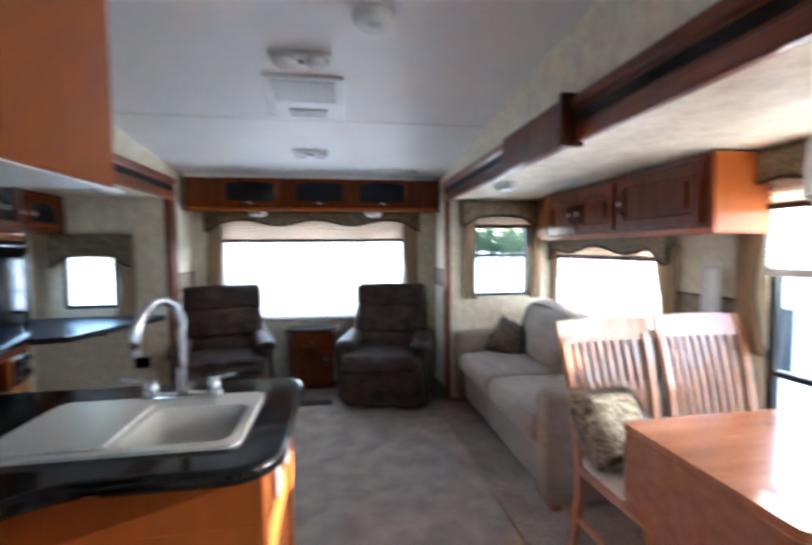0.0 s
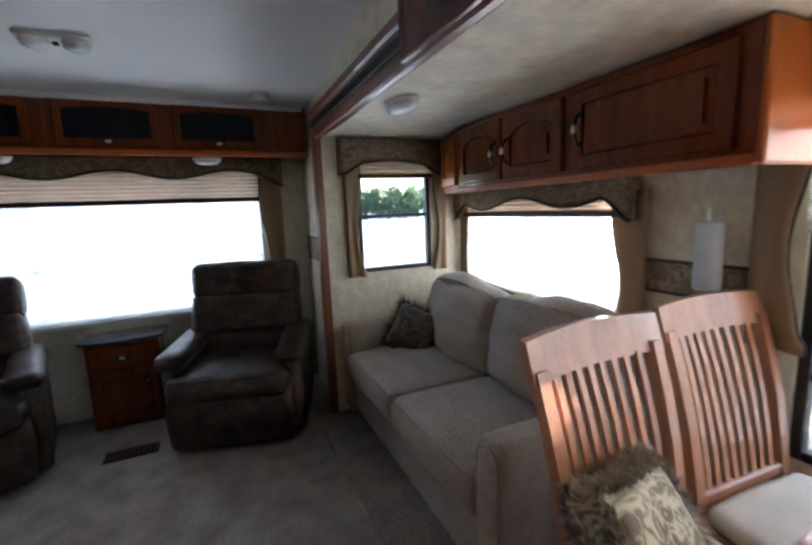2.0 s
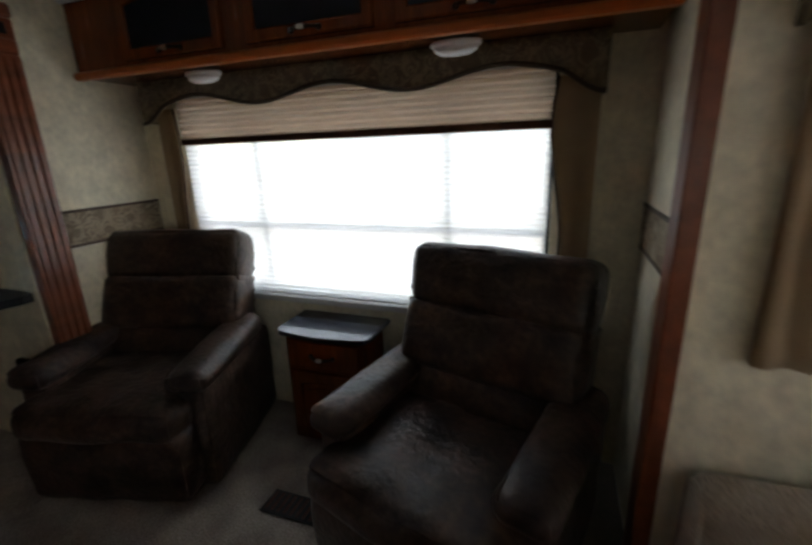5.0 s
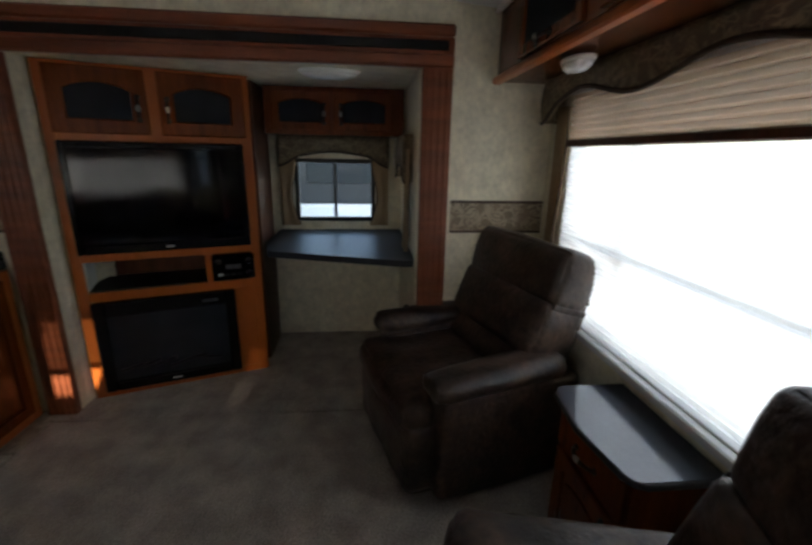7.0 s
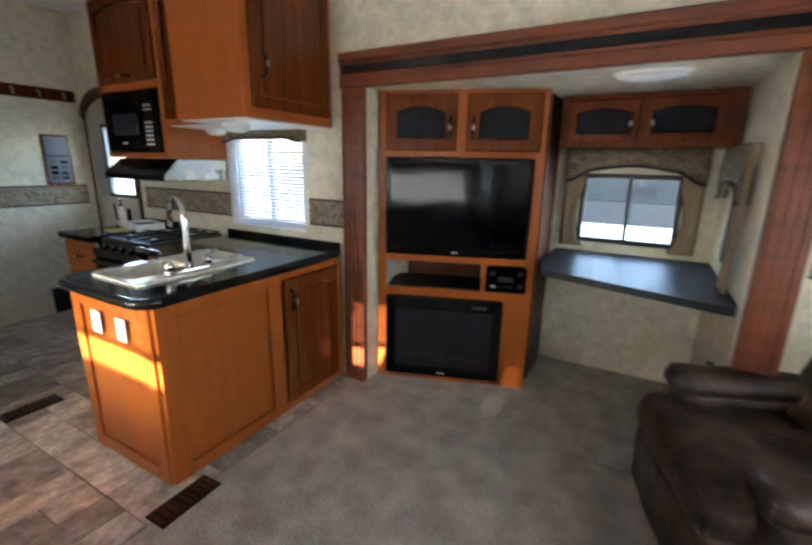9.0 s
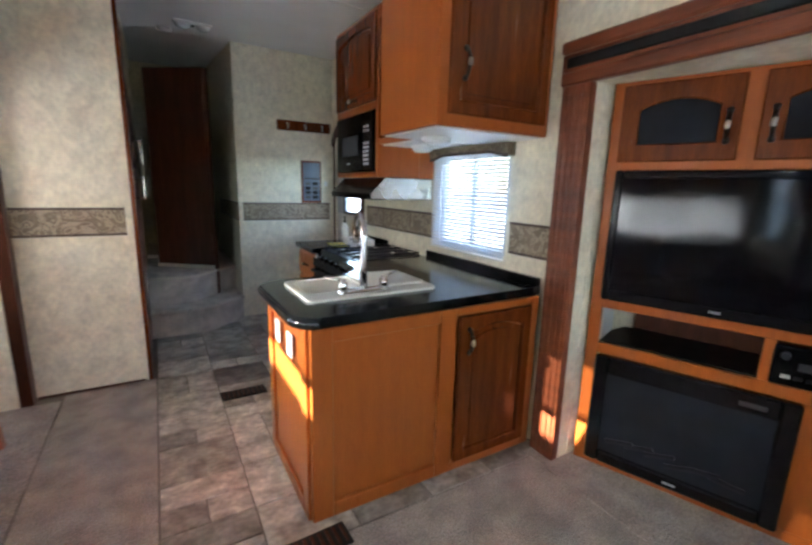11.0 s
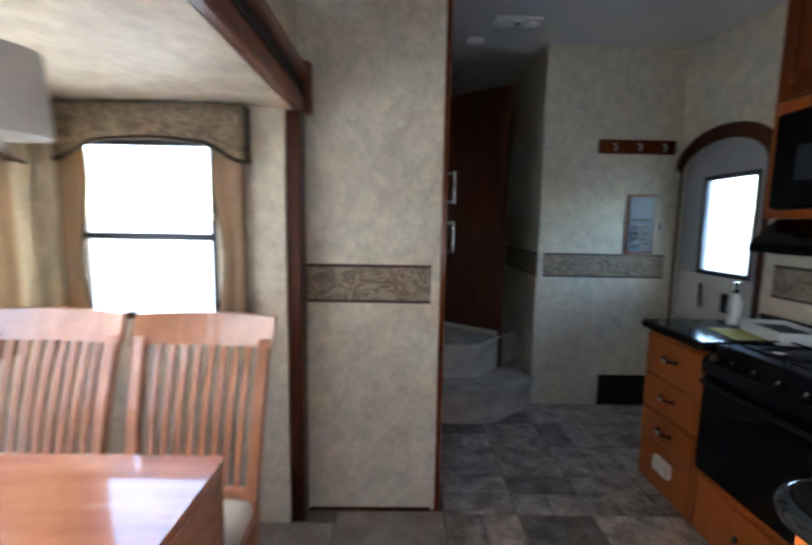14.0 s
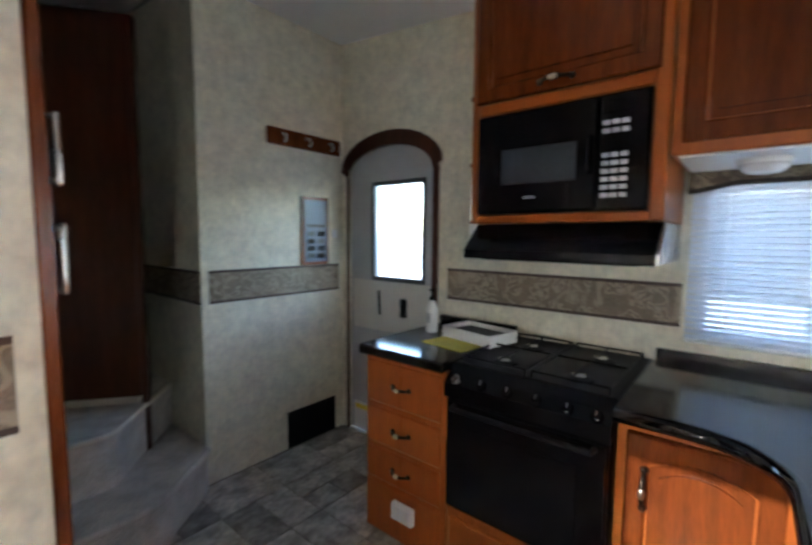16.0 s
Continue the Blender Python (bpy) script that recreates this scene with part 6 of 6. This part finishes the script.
# things on the small worktop
bt = thing("soap_bottle", pose(-0.98, -1.22, 0.885), "white soap bottle with black pump", "bottle")
b = bmesh.new()
lathe(b, [(0.028, 0), (0.031, 0.01), (0.031, 0.12), (0.018, 0.15), (0.012, 0.165)], 16)
part("bottle_body", b, WHITE, bt, smooth=True)
b = bmesh.new()
lathe(b, [(0.014, 0.165), (0.014, 0.18), (0.006, 0.185), (0.006, 0.21), (0.016, 0.212), (0.016, 0.222)], 12)
part("pump", b, BLACK, bt)
part("label_band", boxed(-0.0, 0.0325, -0.014, 0.014, 0.05, 0.10), PRINT, bt)
by = thing("paper_tray", pose(-0.93, -1.12, 0.885, 0, 0, 78), "white open card box on the worktop", "box")
b = boxed(0, 0.30, 0, 0.20, 0, 0.006)
for q in ((0, 0.30, 0, 0.006), (0, 0.30, 0.194, 0.20), (0, 0.006, 0, 0.20), (0.294, 0.30, 0, 0.20)):
    box(b, *q, 0, 0.055)
part("tray", b, PAPER, by)
part("contents", boxed(0.015, 0.285, 0.015, 0.185, 0.007, 0.035), GREYBODY, by)
yc = thing("yellow_leaflet", pose(-0.78, -1.13, 0.8855, 0, 0, 80), "yellow leaflet under the card box", "leaflet")
part("sheet", boxed(0, 0.24, 0, 0.16, 0, 0.003), YELLOW, yc)

# wall things near the sofa
tubeh = thing("paper_roll", pose(SRX - 0.05, 1.10, 1.04), "white rolled plastic tube hanging on the wall", "roll")
b = bmesh.new()
lathe(b, [(0.042, 0.0), (0.045, 0.01), (0.045, 0.24), (0.040, 0.25)], 18)
part("roll", b, BLINDWHITE, tubeh, smooth=True)
b = bmesh.new()
tube(b, [(0.02, 0.02, 0.24), (0.02, 0.02, 0.30)], 0.006, 6)
tube(b, [(0.02, -0.02, 0.24), (0.02, -0.02, 0.285)], 0.006, 6)
part("tie", b, WHITE, tubeh)

# ceiling fixtures
SLOPE = math.degrees(math.atan(0.0985))


def on_ceiling(x, y, d=0.0):
    return pose(x, y, ceil_z(y) - d, -SLOPE, 0, 0)


def dome_light(x, y, label):
    p = thing("ceiling_light", on_ceiling(x, y), label, "light", "double ceiling lights")
    b = bmesh.new()
    soft(b, -0.15, 0.15, -0.065, 0.065, -0.022, -0.0, 0.02, 3)
    part("housing", b, WHITE, p, smooth=True)
    for s in (-1, 1):
        b = bmesh.new()
        lathe(b, [(0.055, -0.020), (0.050, -0.040), (0.03, -0.052), (0.008, -0.055)], 20)
        part("lens", b, LENS, p, smooth=True, at=pose(s * 0.075, 0, 0))
    part("switch", boxed(-0.012, 0.012, -0.01, 0.01, -0.034, -0.02, 0.003), BLACK, p)
    return p


dome_light(0.05, 1.23, "white double-lens ceiling light, switched off")
dome_light(0.0, 2.60, "white double-lens ceiling light, switched off")
dome_light(0.10, -1.74, "white double-lens ceiling light, switched off")
ac = thing("air_conditioner_vent", on_ceiling(0.045, 1.66), "white ceiling air-conditioner grille with slotted outlets", "vent")
part("frame", boxed(-0.21, 0.21, -0.27, 0.27, -0.022, 0, 0.008), WHITE, ac)
part("intake", boxed(-0.17, 0.17, -0.24, 0.02, -0.026, -0.018, 0.003), SILL, ac)
for i in range(9):
    part("intake_slat", boxed(-0.16, 0.16, -0.225 + 0.026 * i, -0.213 + 0.026 * i, -0.031, -0.025), WHITE, ac)
part("outlet", boxed(-0.11, 0.11, 0.10, 0.22, -0.025, -0.020, 0.002), GREYBODY, ac)
for i in range(14):
    part("outlet_slat", boxed(-0.105 + 0.0155 * i, -0.098 + 0.0155 * i, 0.105, 0.215, -0.030, -0.024), WHITE, ac)


def detector(x, y, name, label, r=0.06):
    p = thing(name, on_ceiling(x, y), label, "detector")
    b = bmesh.new()
    lathe(b, [(r, 0), (r, -0.015), (r * 0.85, -0.032), (r * 0.35, -0.036)], 20)
    part("case", b, WHITE, p)
    part("grille", boxed(-r * 0.3, r * 0.3, -r * 0.2, r * 0.2, -0.040, -0.035, 0.002), SILL, p)
    return p


detector(0.90, 3.12, "smoke_detector", "white smoke detector near the rear cabinet", 0.06)
detector(0.377, 0.90, "ceiling_vent", "round white ceiling vent", 0.09)
detector(0.29, -2.12, "smoke_detector", "white smoke detector above the steps", 0.055)
puck(1.37, 1.93, SH - 0.005, "oval double slide-out ceiling light, switched off", r=0.12, sx=0.55, sy=1.0, name="ceiling_light")
b = bmesh.new()
box(b, LW + 0.036, 1.2, 3.27, 3.298, 2.085, 2.118, 0.006)
structure("trim_ceiling", b, WHITE, "white moulding along the top of the rear cabinet", "trim")

# ---- outside ----
b = boxed(-400, 400, -400, 400, -1.2, -1.0)
structure("ground", b, GRAVEL, "pale dusty gravel and grass lot", "ground")


def trailer(m, L, H, label, stripe=BLUEPAINT, win=()):
    """A parked white travel trailer with ribbed sides; its long side faces -y."""
    t = thing("parked_trailer", m, label, "trailer", "parked trailers")
    part("body", boxed(0, L, 0, 2.4, 0.5, H, 0.08), SIDING, t)
    for i in range(12):
        part("siding_rib", boxed(0.05, L - 0.05, -0.02, 0.0, 0.7 + i * (H - 1.0) / 12, 0.7 + i * (H - 1.0) / 12 + 0.10, 0.008), SIDING, t)
    part("stripe", boxed(0.05, L - 0.05, -0.024, -0.0, 1.25, 1.33, 0.002), stripe, t)
    for x, w, z, h in win:
        q = part("window", boxed(x, x + w, -0.04, 0, z, z + h, 0.02), DARKGLASS, t)
        part("frame", boxed(x - 0.03, x + w + 0.03, -0.034, -0.0, z - 0.03, z + h + 0.03, 0.01), SILL, q)
    for x in (L * 0.45, L * 0.56):
        q = bmesh.new()
        lathe(q, [(0.2, -0.1), (0.34, -0.1), (0.36, -0.05), (0.36, 0.08), (0.2, 0.1)], 20)
        part("wheel", q, MATTBLACK, t, at=pose(x, 0.08, 0.36, 90))
    return t


tr1 = trailer(pose(-4.0, 15.0, -1.0), 8.0, 3.02, "white travel trailer parked behind the rear window", BLUEPAINT, ((1.5, 1.2, 1.6, 0.7), (4.8, 1.6, 1.6, 0.7)))
# Extra height is made up: it blocks the sun at the sofa window.
trailer(pose(5.1, 7.6, -1.0, 0, 0, 270), 6.25, 3.7, "white travel trailer beside the sofa windows, made tall to block sun", SIDING, ((3.25, 1.45, 1.0, 0.72),))
trailer(pose(5.1, 1.25, -1.0, 0, 0, 270), 5.2, 3.02, "plain white travel trailer parked beside the dinette window", SIDING)
copy_thing(tr1, pose(-9.5, -6.0, -1.0, 0, 0, 90))["label"] = "white travel trailer parked beside the kitchen"
vn = thing("parked_truck", pose(-5.4, -0.8, -1.0, 0, 0, 90), "dark grey parked truck with white lower body", "truck")
b = bmesh.new()
prism(b, [(0, 1.7), (5, 1.7), (5, 1.9), (4.6, 2.9), (0.2, 2.9), (0, 2.7)], 0, 1.9, "y")
part("body", b, GREYBODY, vn)
part("lower_body", boxed(-0.02, 5.02, -0.02, 1.92, 0.35, 1.70, 0.05), SIDING, vn)
part("window", boxed(0.9, 2.4, -0.02, 0.0, 2.0, 2.7, 0.02), DARKGLASS, vn)
part("window", boxed(2.6, 4.2, -0.02, 0.0, 2.0, 2.7, 0.02), DARKGLASS, vn)
for x in (0.95, 4.05):
    q = bmesh.new()
    lathe(q, [(0.2, -0.1), (0.36, -0.1), (0.38, 0.0), (0.36, 0.1), (0.2, 0.1)], 20)
    part("wheel", q, MATTBLACK, vn, at=pose(x, 0.05, 0.38, 90))


def tree(x, y, h, seed):
    """A broad tree: tapered trunk, limbs and a crown of many small leaf clumps."""
    rnd = random.Random(seed)
    t = thing("tree", pose(x, y, -1.0), "green broadleaf tree at the edge of the lot", "tree", "far trees")
    b = bmesh.new()
    tube(b, [(0, 0, -0.05), (0.1, 0, h * 0.3), (0, 0.1, h * 0.6)], [0.3, 0.22, 0.1], 8)
    tips = []
    for k in range(14):
        a, z = rnd.uniform(0, 6.28), rnd.uniform(0.04, 0.40) * h
        e = Vector((math.cos(a) * h * rnd.uniform(.15, .32), math.sin(a) * h * rnd.uniform(.15, .32), z + h * rnd.uniform(.1, .35)))
        tube(b, [(0, 0, z), e * 0.6 + Vector((0, 0, z * 0.35)), e], [0.1, 0.06, 0.02], 6)
        tips.append(e)
    part("trunk", b, BARK, t)
    b = bmesh.new()
    for k in range(2600):
        c = rnd.choice(tips) + Vector((rnd.gauss(0, h * .09), rnd.gauss(0, h * .09), rnd.gauss(0, h * .08)))
        d = Vector((rnd.gauss(0, 1), rnd.gauss(0, 1), rnd.gauss(0, 1))).normalized()
        u = d.orthogonal().normalized() * rnd.uniform(0.2, 0.5)
        v = d.cross(u) * 0.7
        b.faces.new([b.verts.new(c + u), b.verts.new(c + v), b.verts.new(c - u), b.verts.new(c - v)])
    tagged(part("crown", b, LEAF, t), kind="stuff")
    return t


ta = tree(3, 92, 10, 1)
rnd = random.Random(21)
for k in range(22):
    copy_thing(ta, pose(-45 + 5.6 * k + rnd.uniform(-1.5, 1.5), 96 + rnd.uniform(-5, 6), -1.0, 0, 0, rnd.uniform(0, 360)))

# ---- floor tiles ----
TS = 0.305
tile_meshes = []
for k in range(4):
    b = boxed(0, TS - 0.006, 0, TS - 0.006, -0.009, 0.0, 0.002) if k == 0 else boxed(0, TS - 0.006, 0, TS / 2 - 0.006, -0.009, 0.0, 0.002) if k == 1 else boxed(0, TS / 2 - 0.006, 0, TS - 0.006, -0.009, 0.0, 0.002) if k == 2 else boxed(0, TS / 2 - 0.006, 0, TS / 2 - 0.006, -0.009, 0.0, 0.002)
    bmesh.ops.recalc_face_normals(b, faces=b.faces)
    me = bpy.data.meshes.new("tile")
    b.to_mesh(me)
    b.free()
    me.materials.append(TILE)
    tile_meshes.append(me)
fl = structure("floor_tiled", boxed(LW, 0.556, FRONT, 0.949, -0.011, -0.0075), GROUT, "brown and grey slate-look kitchen floor", "floor")
rnd = random.Random(7)
x0, y0 = LW + 0.01, FRONT + 0.01
nx, ny = int((0.556 - LW) / TS), int((0.949 - FRONT) / TS)
TX, TY = (0.554 - x0) / nx / TS, (0.947 - y0) / ny / TS
for i in range(nx):
    for j in range(ny):
        ox, oy = x0 + i * TS * TX, y0 + j * TS * TY
        if oy > 0.25 and ox < -0.35 and oy < 0.5:
            continue
        if ox < -0.95 and -1.3 < oy < 0.5:
            continue
        kind = rnd.choice((0, 0, 1, 2, 3))
        lay = {0: ((0, 0, 0),), 1: ((1, 0, 0), (1, 0, .5)), 2: ((2, 0, 0), (2, .5, 0)), 3: ((1, 0, 0), (3, 0, .5), (3, .5, .5))}[kind]
        for k, fx_, fy_ in lay:
            o = new("tile", tile_meshes[k])
            o.parent = fl
            o.location = (ox + fx_ * TS * TX, oy + fy_ * TS * TY, 0)
            o.scale = (TX, TY, 1)
